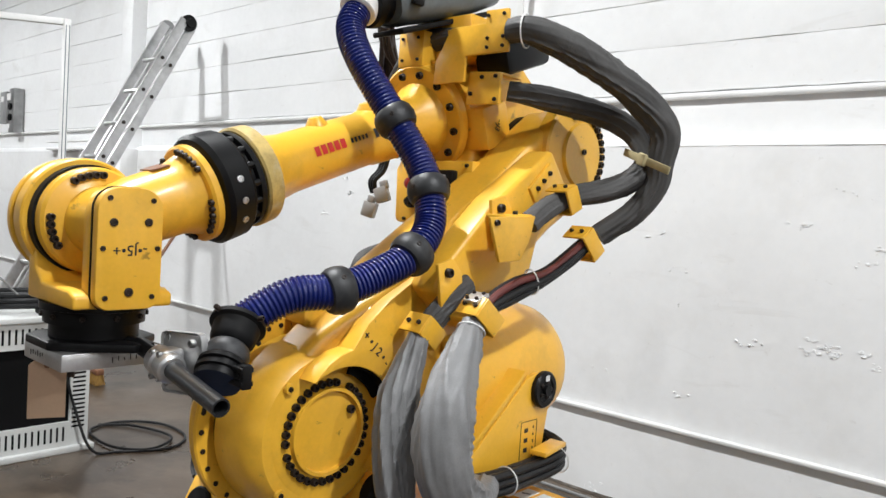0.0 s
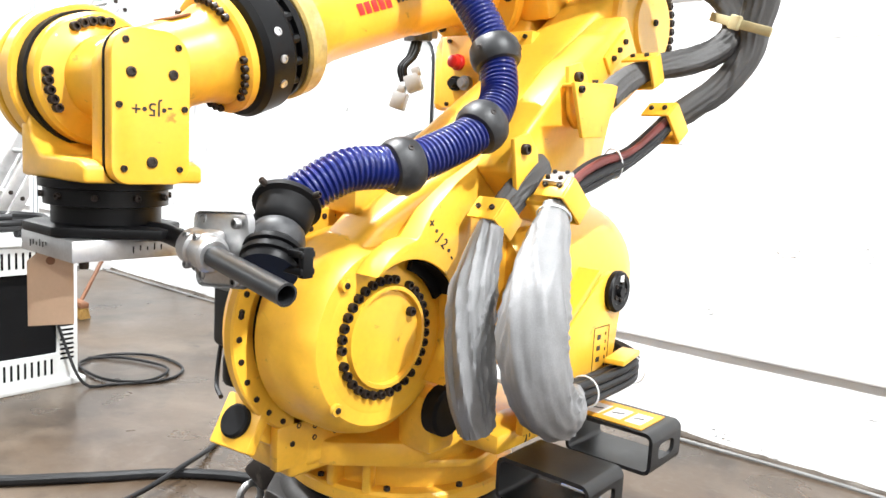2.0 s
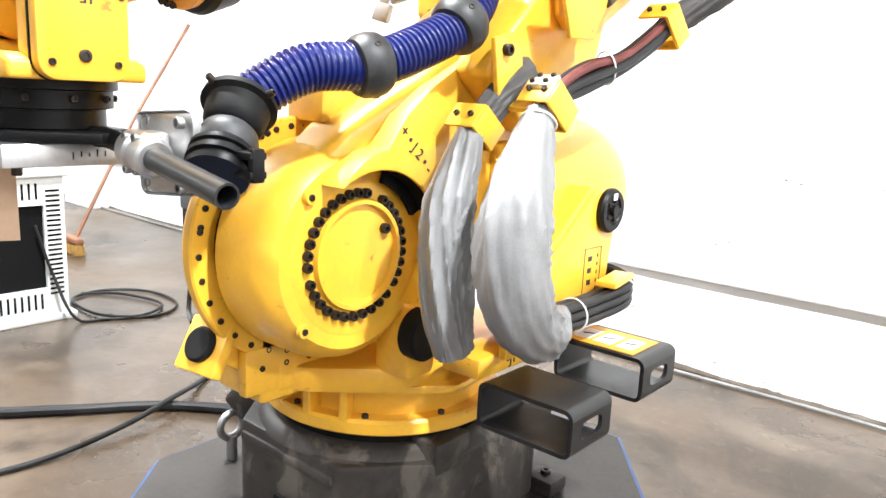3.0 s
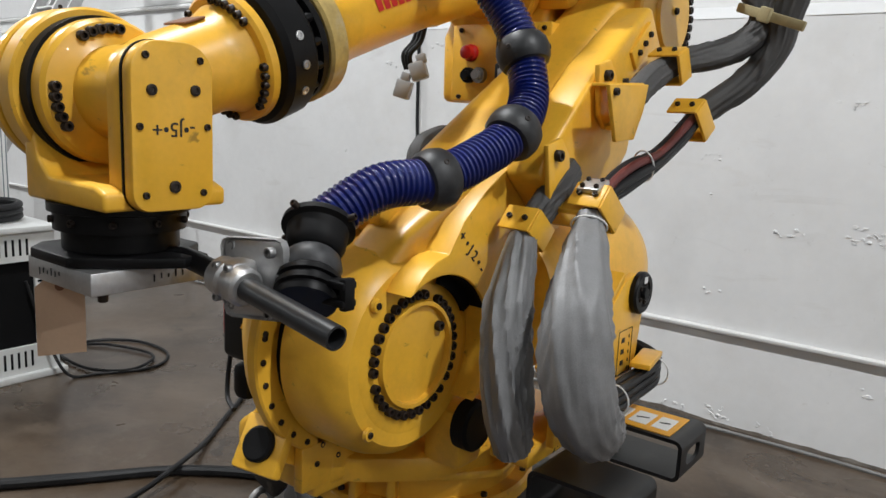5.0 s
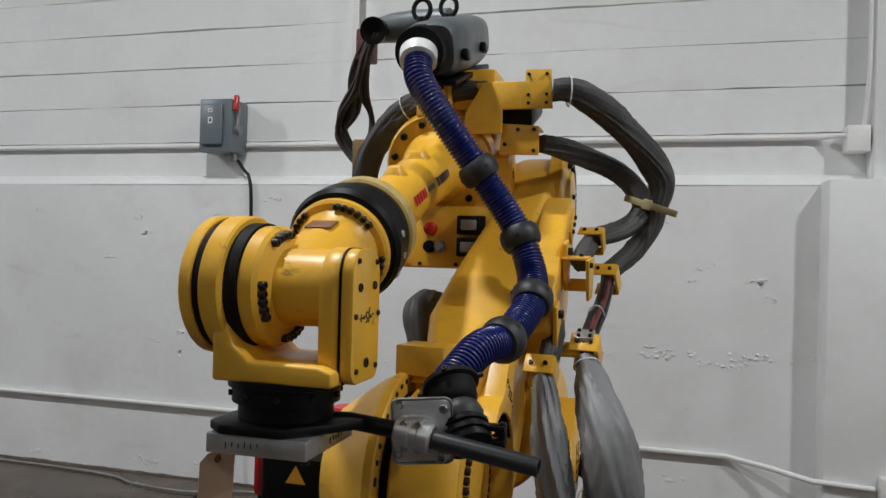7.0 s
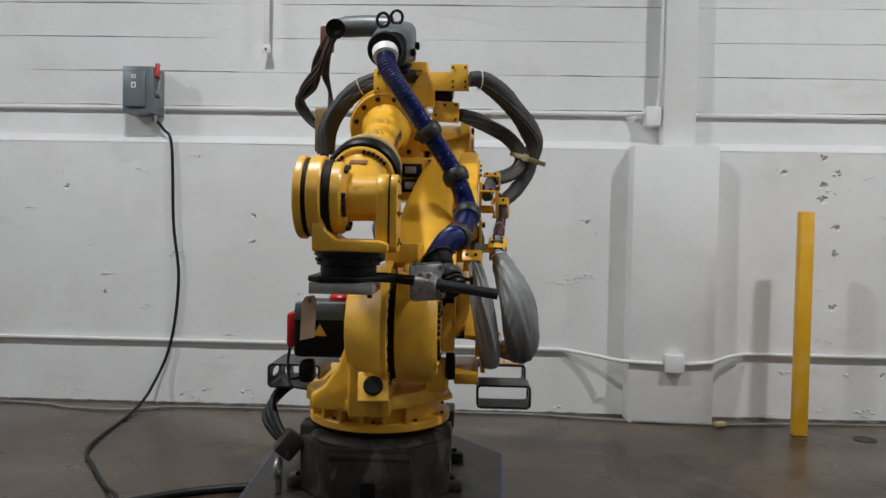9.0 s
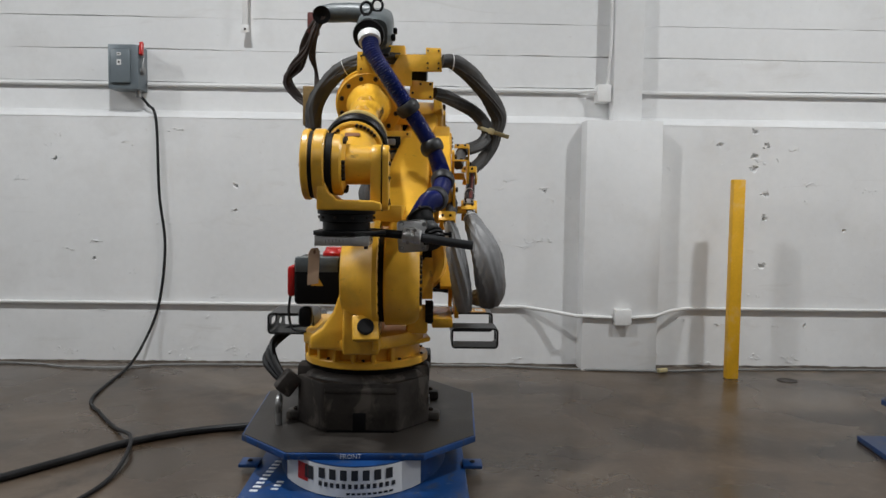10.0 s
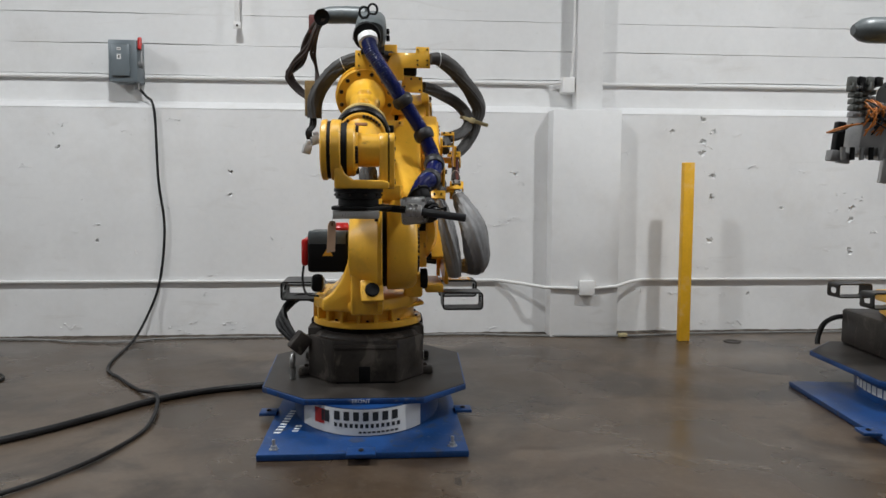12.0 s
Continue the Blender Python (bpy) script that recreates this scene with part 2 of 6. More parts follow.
def box(bm, lo, hi, bevel=0.0, m=None, seg=2):
    r = bmesh.ops.create_cube(bm, size=1)
    vs = r["verts"]
    c = [(a + b) / 2 for a, b in zip(lo, hi)]
    s = [abs(b - a) for a, b in zip(lo, hi)]
    for v in vs:
        v.co = Vector((v.co.x * s[0] + c[0], v.co.y * s[1] + c[1], v.co.z * s[2] + c[2]))
    if bevel:
        es = list({e for v in vs for e in v.link_edges})
        res = bmesh.ops.bevel(bm, geom=es, offset=bevel, segments=seg, profile=0.5, affect="EDGES")
        vs = list({v for f in res["faces"] for v in f.verts} | {v for v in vs if v.is_valid})
    if m is not None:
        for v in vs:
            v.co = m @ v.co
    return vs


def boxm(bm, m, size, bevel=0.0, seg=2):
    h = [s / 2 for s in size]
    return box(bm, [-a for a in h], h, bevel, m, seg)


def lathe(bm, origin, axis, profile, seg=32, up=(0, 0, 1), closed=True):
    """Turns (distance along axis, radius) pairs round the axis."""
    o, f = Vector(origin), frame_to(axis, up)
    rings = []
    for d, r in profile:
        rings.append([bm.verts.new(o + f @ Vector((r * math.cos(a), r * math.sin(a), d))) for a in (2 * math.pi * k / seg for k in range(seg))])
    for a, b in zip(rings, rings[1:]):
        for k in range(seg):
            bm.faces.new((a[k], a[(k + 1) % seg], b[(k + 1) % seg], b[k]))
    if closed:
        bm.faces.new(rings[0][::-1])
        bm.faces.new(rings[-1])


def cyl(bm, a, b, r, r2=None, seg=20, edge=0.0):
    a, b = Vector(a), Vector(b)
    d = (b - a).length
    r2 = r if r2 is None else r2
    prof = [(0, r), (d, r2)] if not edge else [(0, r - edge), (edge, r), (d - edge, r2), (d, r2 - edge)]
    lathe(bm, a, b - a, prof, seg)


def prism(bm, outline, a0, a1, axis="x", bevel=0.0, seg=2):
    """An outline of pairs in the other two axes, drawn out from a0 to a1 along axis."""
    def put(u, v, w):
        return {"x": (w, u, v), "y": (u, w, v), "z": (u, v, w)}[axis]
    lo = [bm.verts.new(put(u, v, a0)) for u, v in outline]
    hi = [bm.verts.new(put(u, v, a1)) for u, v in outline]
    n = len(outline)
    fs = [bm.faces.new(lo[::-1]), bm.faces.new(hi)]
    for k in range(n):
        fs.append(bm.faces.new((lo[k], lo[(k + 1) % n], hi[(k + 1) % n], hi[k])))
    bmesh.ops.recalc_face_normals(bm, faces=fs)
    if bevel:
        es = [e for e in {e for f in fs for e in f.edges} if e.calc_face_angle(0) > 0.6]
        bmesh.ops.bevel(bm, geom=es, offset=bevel, segments=seg, profile=0.5, affect="EDGES", clamp_overlap=True)


def arc(cx, cy, r, a0, a1, n):
    return [(cx + r * math.cos(radians(a0 + (a1 - a0) * k / n)), cy + r * math.sin(radians(a0 + (a1 - a0) * k / n))) for k in range(n + 1)]


def spline(points, step):
    """Points along a smooth line through the given ones, about step apart."""
    p = [Vector(q) for q in points]
    p = [2 * p[0] - p[1]] + p + [2 * p[-1] - p[-2]]
    out = []
    for i in range(1, len(p) - 2):
        n = max(2, int((p[i + 1] - p[i]).length / step))
        for k in range(n):
            t = k / n
            a, b, c, d = p[i - 1:i + 3]
            out.append(0.5 * (2 * b + (c - a) * t + (2 * a - 5 * b + 4 * c - d) * t * t + (3 * b - a - 3 * c + d) * t ** 3))
    out.append(p[-2])
    return out


def even(points, step):
    fine = spline(points, step / 4)
    out, left = [fine[0]], 0.0
    for a, b in zip(fine, fine[1:]):
        d = (b - a).length
        while left + d >= step:
            a = a + (b - a) * ((step - left) / d)
            d = (b - a).length
            left = 0.0
            out.append(a.copy())
        left += d
    return out


def tube(bm, line, radius, seg=12, caps=True, wobble=None):
    """Sweeps a round section along a line; radius: a number or a function of (index, count)."""
    n = len(line)
    tang = [(line[min(i + 1, n - 1)] - line[max(i - 1, 0)]).normalized() for i in range(n)]
    x = tang[0].orthogonal().normalized()
    rings = []
    for i in range(n):
        x = (x - tang[i] * x.dot(tang[i])).normalized()
        y = tang[i].cross(x)
        ring = []
        for k in range(seg):
            a = 2 * math.pi * k / seg
            r = radius(i, n) if callable(radius) else radius
            d = x * math.cos(a) + y * math.sin(a)
            if wobble:
                r *= wobble(i, a, line[i] + d * r)
            ring.append(bm.verts.new(line[i] + d * r))
        rings.append(ring)
    for a, b in zip(rings, rings[1:]):
        for k in range(seg):
            bm.faces.new((a[k], a[(k + 1) % seg], b[(k + 1) % seg], b[k]))
    if caps:
        bm.faces.new(rings[0][::-1])
        bm.faces.new(rings[-1])


def bm_new():
    return bmesh.new()


BOLTS = {}


def bolt(parent, at, normal, r=0.009, h=None, name="bolt", mat=None):
    """A socket-head cap screw; alike ones share one mesh."""
    h = h or r * 1.1
    key = (round(r, 4), round(h, 4), name)
    if key not in BOLTS:
        bm = bm_new()
        lathe(bm, (0, 0, 0), (0, 0, 1), [(-0.002, r), (h * 0.85, r), (h, r * 0.88), (h, r * 0.55), (h * 0.45, r * 0.5)], 10)
        BOLTS[key] = finish(bm, name, mat or BOLT, 40)
    ob = new(name, BOLTS[key])
    ob.parent = parent
    ob.location = Vector(at) - base_of(parent)
    ob.rotation_euler = frame_to(normal).to_euler()
    return ob


def words(body, size, mat, parent, at, right, up, name="lettering", depth=0.0008):
    """Letters of the built-in font as a thin mesh, centred at a place."""
    cu = bpy.data.curves.new(name, "FONT")
    cu.body, cu.size, cu.extrude, cu.align_x, cu.align_y = body, size, depth, "CENTER", "CENTER"
    cu.resolution_u = 3
    tmp = bpy.data.objects.new(name, cu)
    me = bpy.data.meshes.new_from_object(tmp)
    me.materials.clear()
    me.materials.append(mat)
    bpy.data.objects.remove(tmp)
    x, y = Vector(right).normalized(), Vector(up).normalized()
    m = Matrix((x, y, x.cross(y))).transposed().to_4x4()
    m.translation = Vector(at) - base_of(parent)
    me.transform(m)
    ob = new(name, me)
    ob.parent = parent
    return ob


def bars(parent, mat, at, right, up, rows, name="print", depth=0.0007):
    """Plain bars for print: rows of (u, v, width, height) about a place."""
    bm = bm_new()
    x, y = Vector(right).normalized(), Vector(up).normalized()
    m = Matrix((x, y, x.cross(y))).transposed().to_4x4()
    m.translation = Vector(at)
    for u, v, w, h in rows:
        boxm(bm, m @ Matrix.Translation((u, v, 0)), (w, h, depth * 2))
    return part(name, bm, mat, parent, angle=0)


# ---- the hall ----
WALL = 4.3
X0, X1, Y0, TOP = -14.0, 9.0, -11.0, 5.4
bm = bm_new()
box(bm, (X0, Y0, -0.2), (X1, WALL + 0.3, 0.0))
alone("floor", bm, FLOOR, "worn polished grey-brown concrete hall floor", "floor", kind="structure", angle=0)
# unseen ceiling, added; its dark grey keeps bounced light low
bm = bm_new()
box(bm, (X0, Y0, TOP), (X1, WALL + 0.3, TOP + 0.2))
alone("ceiling", bm, CEILING, "plain dark grey hall ceiling, unseen", "ceiling", kind="structure", angle=0)
# unseen walls, added far off to close the hall
for nm, lo, hi in (("wall_west", (X0 - 0.2, Y0, 0), (X0, WALL + 0.3, TOP)), ("wall_east", (X1, Y0, 0), (X1 + 0.2, WALL + 0.3, TOP)), ("wall_south", (X0 - 0.2, Y0 - 0.2, 0), (X1 + 0.2, Y0, TOP))):
    bm = bm_new()
    box(bm, lo, hi)
    alone(nm, bm, WALLPAINT, "plain white painted hall wall, unseen, closing the hall", "wall", kind="structure", angle=0)


def uneven_panel(bm, x0, x1, z0, z1, y, step, depth, seed, thick, pits=()):
    """A painted wall face, a little wavy, with a back and closed sides."""
    nx, nz = max(2, int((x1 - x0) / step)), max(2, int((z1 - z0) / step))
    rows = []
    for j in range(nz + 1):
        row = []
        for i in range(nx + 1):
            x, z = x0 + (x1 - x0) * i / nx, z0 + (z1 - z0) * j / nz
            d = depth * (noise.noise((x * 1.3 + seed, z * 1.3, 0)) + 0.6 * noise.noise((x * 6, z * 6, seed)))
            row.append(bm.verts.new((x, y + d, z)))
        rows.append(row)
    cells = {(int((x - x0) / (x1 - x0) * nx), int((z - z0) / (z1 - z0) * nz)): s for x, z, s in pits}
    for j in range(nz):
        for i in range(nx):
            q = (rows[j][i], rows[j][i + 1], rows[j + 1][i + 1], rows[j + 1][i])
            if (i, j) not in cells:
                bm.faces.new(q)
                continue
            # a chipped hollow: this square is cut finer and pushed in
            m, size = 12, cells[i, j]
            fine = []
            for v in range(m + 1):
                for u in range(m + 1):
                    s, t = u / m, v / m
                    p = q[0].co * (1 - s) * (1 - t) + q[1].co * s * (1 - t) + q[2].co * s * t + q[3].co * (1 - s) * t
                    a = 1.2 * noise.noise((p.x * 42, p.z * 42, seed)) + 0.7 * noise.noise((p.x * 110, p.z * 110, seed))
                    d = math.hypot(s - 0.5 + 0.1 * noise.noise((i, j, 1.5)), (t - 0.5) * 1.15) / (size * max(0.25, 0.72 + 0.8 * a))
                    if 0 < u < m and 0 < v < m:
                        p = p + Vector((0, (0.02 + 0.014 * a) * max(0.0, min(1.0, 2.2 * (1 - d))) - 0.004 * max(0.0, 1 - abs(d - 1.15) * 6), 0))
                    fine.append(bm.verts.new(p))
            for v in range(m):
                for u in range(m):
                    k = v * (m + 1) + u
                    bm.faces.new((fine[k], fine[k + 1], fine[k + m + 2], fine[k + m + 1]))
    rim = rows[0] + [r[-1] for r in rows[1:]] + rows[-1][-2::-1] + [r[0] for r in rows[-2:0:-1]]
    back = [bm.verts.new((v.co.x, y + thick, v.co.z)) for v in rim]
    for k in range(len(rim)):
        bm.faces.new((rim[k], back[k], back[(k + 1) % len(rim)], rim[(k + 1) % len(rim)]))


LEDGE = 1.87
bm = bm_new()
PITS = [(2.173, 1.79, 0.32), (2.294, 1.738, 0.34), (2.186, 1.665, 0.34), (2.19, 1.549, 0.36), (2.276, 1.37, 0.34), (2.237, 1.131, 0.34), (2.274, 0.796, 0.32), (3.565, 1.085, 0.36), (3.571, 0.969, 0.3), (3.578, 0.746, 0.34), (2.9, 1.12, 0.2), (1.9, 1.72, 0.22), (-1.75, 1.37, 0.2), (-1.75, 1.15, 0.18), (0.58, 1.35, 0.2), (2.62, 0.35, 0.2), (-3.1, 1.5, 0.2), (-2.9, 0.75, 0.18)]
uneven_panel(bm, X0, X1, 0, LEDGE, WALL - 0.1, 0.09, 0.004, 3, 0.4, PITS)
wall_north = alone("wall_north", bm, WALLPAINT, "white painted concrete wall with a ledge and block courses above", "wall", kind="structure", angle=50)
bm = bm_new()
prism(bm, [(WALL - 0.104, LEDGE - 0.004), (WALL - 0.096, LEDGE + 0.006), (WALL - 0.012, LEDGE + 0.058), (WALL + 0.03, LEDGE + 0.062), (WALL + 0.03, LEDGE - 0.004)], X0, X1, "x", 0.003)
part("ledge", bm, WALLPAINT, wall_north, "sloped white painted ledge")
# block courses, each with a ragged painted joint below it
COURSE = 0.243
for c in range(14):
    z0 = LEDGE + 0.035 + c * COURSE
    z1 = min(z0 + COURSE - 0.0025, TOP)
    if z0 > TOP - 0.03:
        break
    bm = bm_new()
    nx = int((X1 - X0) / 0.07)
    prof = [(0.0, 0.010), (0.004, 0.002), (0.014, 0.0), (0.5, 0.0), (0.992, 0.0), (1.0, 0.004)]
    prev = None
    for i in range(nx + 1):
        x = X0 + (X1 - X0) * i / nx
        joint = 0.008 * noise.noise((x * 0.9, c * 7.1, 2)) + 0.005 * noise.noise((x * 6, c * 3.3, 5))
        col = []
        for k, (f, d) in enumerate(prof):
            z = z0 + (z1 - z0) * f + (joint if k < 3 else 0)
            # faint block ends, one above the other
            e = abs(((x - 2.38) % 0.5) - 0.25)
            blk = math.floor((x - 2.38) / 0.5)
            dep = random.Random(blk * 31 + c * 977).choice((0.1, 0.3, 0.9, 1.5, 2.2, 2.8)) * (0.75 + 0.5 * noise.noise((x * 3.1, c * 5.3, 9)))
            y = WALL + d * (dep if e < 0.225 else 0.05) + 0.0015 * noise.noise((x * 5, z * 5, c)) + (0.002 if e > 0.225 and 0 < k < 5 else 0)
            col.append(bm.verts.new((x, y, z)))
        col.append(bm.verts.new((x, WALL + 0.03, z1)))
        col.insert(0, bm.verts.new((x, WALL + 0.03, z0)))
        if prev:
            for k in range(len(col) - 1):
                bm.faces.new((prev[k], col[k], col[k + 1], prev[k + 1]))
        prev = col
    part("block_course", bm, WALLPAINT, wall_north, angle=14)
bm = bm_new()
box(bm, (X0, WALL + 0.028, LEDGE), (X1, WALL + 0.3, TOP))
part("backing", bm, WALLPAINT, wall_north, angle=0)
# paint chips and anchor holes
rng = random.Random(5)
bm = bm_new()
spots = [(2.27, 0.78), (2.22, 1.13), (2.25, 1.38), (2.24, 1.6), (2.42, 1.62), (1.9, 1.75), (-1.75, 1.37), (-1.77, 1.18), (0.55, 1.37), (0.6, 1.28), (3.35, 0.72), (3.35, 0.92), (3.36, 1.05), (-0.2, 0.95), (0.1, 0.98), (0.45, 0.92), (-3.1, 1.55), (-3.4, 1.4), (1.3, 1.35), (2.5, 1.7), (2.0, 1.4)]
spots += [(rng.uniform(-6, 4), rng.uniform(0.1, 1.8)) for _ in range(70)]
spots += [(rng.uniform(2.1, 3.6), rng.uniform(0.1, 1.8)) for _ in range(8)] + [(rng.uniform(-0.3, 0.9), rng.uniform(0.86, 1.0)) for _ in range(12)]
spots += [(rng.uniform(-4, 4), rng.uniform(0.01, 0.12)) for _ in range(50)]
for x, z in spots:
    for _ in range(rng.randint(2, 9)):
        r = rng.uniform(0.002, 0.009)
        px, pz = x + rng.uniform(-0.055, 0.055), z + rng.uniform(-0.016, 0.016)
        ring = [bm.verts.new((px + r * rng.uniform(0.6, 1.4) * math.cos(a), WALL - 0.1045, pz + 0.7 * r * rng.uniform(0.6, 1.3) * math.sin(a))) for a in (k * math.pi / 4 for k in range(8))]
        out = [bm.verts.new((px + (v.co.x - px) * 1.3, WALL - 0.098, pz + (v.co.z - pz) * 1.3)) for v in ring]
        mid = bm.verts.new((px, WALL - 0.106 + rng.uniform(0, 0.006), pz))
        for k in range(8):
            bm.faces.new((ring[k], ring[(k + 1) % 8], mid))
            bm.faces.new((out[k], out[(k + 1) % 8], ring[(k + 1) % 8], ring[k]))
part("paint_flakes", bm, WALLPAINT, wall_north, "chipped paint and filled holes", angle=70)


bm = bm_new()
prev = None
for i in range(900):
    x = X0 + (X1 - X0) * i / 899
    h = 0.012 + 0.016 * max(0, noise.noise((x * 2.1, 3, 1))) + 0.010 * max(0, noise.noise((x * 13, 5, 1)))
    col = [bm.verts.new(p) for p in ((x, WALL - 0.112 - 0.012 * abs(noise.noise((x * 7, 9, 2))), 0.0015), (x, WALL - 0.108, h * 0.6), (x, WALL - 0.1, h))]
    if prev:
        for k in range(2):
            bm.faces.new((prev[k], col[k], col[k + 1], prev[k + 1]))
    prev = col
part("grime_line", bm, material("caked_grime", (0.07, 0.056, 0.044), 0.8, 0, 0.5, 9, 60, 0.3, (0.3, 0.28, 0.25), 0.7, 6), wall_north, "caked dirt along the foot of the wall")


def pilaster(x, half):
    bm = bm_new()
    prism(bm, [(x - half - 0.004, WALL - 0.1), (x - half, WALL - 0.275), (x + half, WALL - 0.275), (x + half + 0.004, WALL - 0.1), (x + half, WALL), (x - half, WALL)], 0, LEDGE + 0.012, "z", 0.006)
    t = alone("pilaster", bm, WALLPAINT, "white painted concrete pilaster below a column", "pilaster", "pilasters", "structure")
    bm = bm_new()
    box(bm, (x - 0.065, WALL - 0.15, LEDGE + 0.014), (x + 0.155, WALL + 0.03, TOP), 0.006)
    part("column", bm, WALLPAINT, t, "white painted steel column")
    return t


pilaster(1.135, 0.285)
pilaster(-6.7, 0.285)

# ---- lamps under the ceiling ----
for i, (x, y) in enumerate(LAMPS):
    lt = thing("high_bay_lamp", (x, y, LAMP_Z + 0.02), "white high-bay lamp, out of view, hung from the ceiling", "lamp", "high-bay lamps")
    bm = bm_new()
    box(bm, (x - 0.3, y - 0.2, LAMP_Z + 0.03), (x + 0.3, y + 0.2, LAMP_Z + 0.09), 0.01)
    part("housing", bm, WHITE, lt)
    bm = bm_new()
    box(bm, (x - 0.27, y - 0.17, LAMP_Z + 0.02), (x + 0.27, y + 0.17, LAMP_Z + 0.028))
    part("diffuser", bm, LAMPGLOW, lt, angle=0)
    for s in (-0.2, 0.2):
        bm = bm_new()
        cyl(bm, (x + s, y, LAMP_Z + 0.09), (x + s, y, TOP), 0.006, seg=6)
        part("hanger", bm, STEEL, lt)
    # the row at y -3.0 is an added fill, dimmed to 0.3
    light = bpy.data.lights.new("lamp_light", "AREA")
    light.shape, light.size, light.size_y, light.energy, light.color = "RECTANGLE", 0.22, 0.16, LAMP_POWER * (1.0 if y > 0 else 0.3), (0.96, 0.985, 1.0)
    lo = new("lamp_light", light)
    lo.location = (x, y, LAMP_Z)


def run(name, pts, r, mat, label, category, seg=10, step=0.05, sag=None):
    bm = bm_new()
    tube(bm, even(pts, step), r, seg)
    return alone(name, bm, mat, label, category)


# conduits on the wall
def conduit(pts, label):
    bm = bm_new()
    tube(bm, [Vector(p) for p in pts], 0.014, 10)
    t = alone("conduit", bm, CONDUIT, label, "conduit", "wall conduits")
    return t


cy = WALL - 0.022
c_up = conduit([(X0 + 0.1, cy, 2.12), (-2.66, cy, 2.12)], "white painted conduit run along the block wall")
conduit([(-2.46, cy, 2.12), (0.84, cy, 2.12), (0.9, WALL - 0.06, 2.12), (0.97, WALL - 0.11, 2.12)], "white painted conduit run behind the robot arm")
conduit([(1.295, WALL - 0.05, 2.12), (1.36, cy, 2.12), (X1 - 0.1, cy, 2.12)], "white painted conduit run beyond the column")
cl = WALL - 0.12
conduit([(X0 + 0.1, cl, 0.46), (0.42, cl, 0.46), (0.62, WALL - 0.19, 0.44), (0.80, WALL - 0.29, 0.42), (1.07, WALL - 0.293, 0.41)], "white painted conduit run low on the wall")
conduit([(1.21, WALL - 0.293, 0.41), (1.40, WALL - 0.293, 0.425), (1.55, WALL - 0.18, 0.45), (1.68, cl, 0.46), (X1 - 0.1, cl, 0.46)], "white painted conduit run low beyond the pilaster")
bm = bm_new()
box(bm, (1.085, WALL - 0.335, 0.355), (1.21, WALL - 0.275, 0.475), 0.008)
jb = alone("junction_box", bm, CONDUIT, "white painted square junction box on the pilaster", "junction box")
bm = bm_new()
box(bm, (0.955, WALL - 0.13, 2.035), (1.06, WALL - 0.004, 2.165), 0.006)
alone("junction_box", bm, CONDUIT, "small white painted box beside the column", "junction box")
bm = bm_new()
tube(bm, [Vector(p) for p in ((1.035, WALL - 0.1, 2.165), (1.05, WALL - 0.12, 2.45), (1.052, WALL - 0.12, 3.4), (1.052, WALL - 0.12, TOP - 0.05))], 0.011, 8)
alone("conduit", bm, CONDUIT, "white painted conduit rising along the column", "conduit")

# safety switch with its red lever
sw = thing("safety_switch", (-2.57, WALL - 0.15, 2.05), "grey steel safety switch box with a red lever on the wall", "switch box")
bm = bm_new()
box(bm, (-2.69, WALL - 0.2, 2.06), (-2.47, WALL - 0.004, 2.385), 0.008)
body = part("body", bm, GREYBOX, sw)
bm = bm_new()
box(bm, (-2.665, WALL - 0.222, 2.10), (-2.52, WALL - 0.201, 2.35), 0.012)
part("door", bm, GREYBOX, sw, "raised grey cover")
bars(sw, LABEL, (-2.6, WALL - 0.2235, 2.25), (1, 0, 0), (0, 0, 1), [(0, 0, 0.032, 0.04)], "sticker")
bars(sw, LABEL, (-2.6, WALL - 0.2235, 2.25), (1, 0, 0), (0, 0, 1), [(0, 0.06, 0.03, 0.022)], "sticker")
bars(sw, INK, (-2.6, WALL - 0.2245, 2.25), (1, 0, 0), (0, 0, 1), [(0, 0.0, 0.012, 0.02)], "print")
bars(sw, INK, (-2.6, WALL - 0.2245, 2.25), (1, 0, 0), (0, 0, 1), [(0, 0.06, 0.018, 0.008)], "print")
bm = bm_new()
cyl(bm, (-2.468, WALL - 0.14, 2.2), (-2.44, WALL - 0.14, 2.2), 0.03)
boxm(bm, pose(-2.45, WALL - 0.15, 2.27, -8, 0, 0), (0.014, 0.022, 0.15), 0.004)
lever = part("lever", bm, STEEL, sw)
bm = bm_new()
boxm(bm, pose(-2.455, WALL - 0.17, 2.36, -12, 0, 8), (0.03, 0.035, 0.1), 0.009)
part("grip", bm, RED, lever, "red plastic grip")
bm = bm_new()
cyl(bm, (-2.5, WALL - 0.11, 2.06), (-2.5, WALL - 0.11, 2.01), 0.02)
part("gland", bm, STEEL, sw)
run("supply_cable", [(-2.5, WALL - 0.06, 2.02), (-2.44, WALL - 0.09, 1.96), (-2.37, WALL - 0.12, 1.85), (-2.35, WALL - 0.125, 1.3), (-2.31, WALL - 0.125, 0.9), (-2.36, WALL - 0.13, 0.45), (-2.46, 4.12, 0.16), (-2.5, 3.9, 0.02), (-2.4, 3.1, 0.013), (-2.2, 2.75, 0.013), (-2.0, 2.47, 0.013), (-1.83, 2.23, 0.05), (-1.76, 2.0, 0.03), (-1.73, 1.72, 0.013), (-1.77, 1.45, 0.013), (-1.87, 1.18, 0.013), (-2.06, 0.9, 0.013), (-2.5, 0.5, 0.013), (-3.2, -0.4, 0.013)], 0.0105, CABLE, "dark power cord hanging down the wall to the floor", "cord")
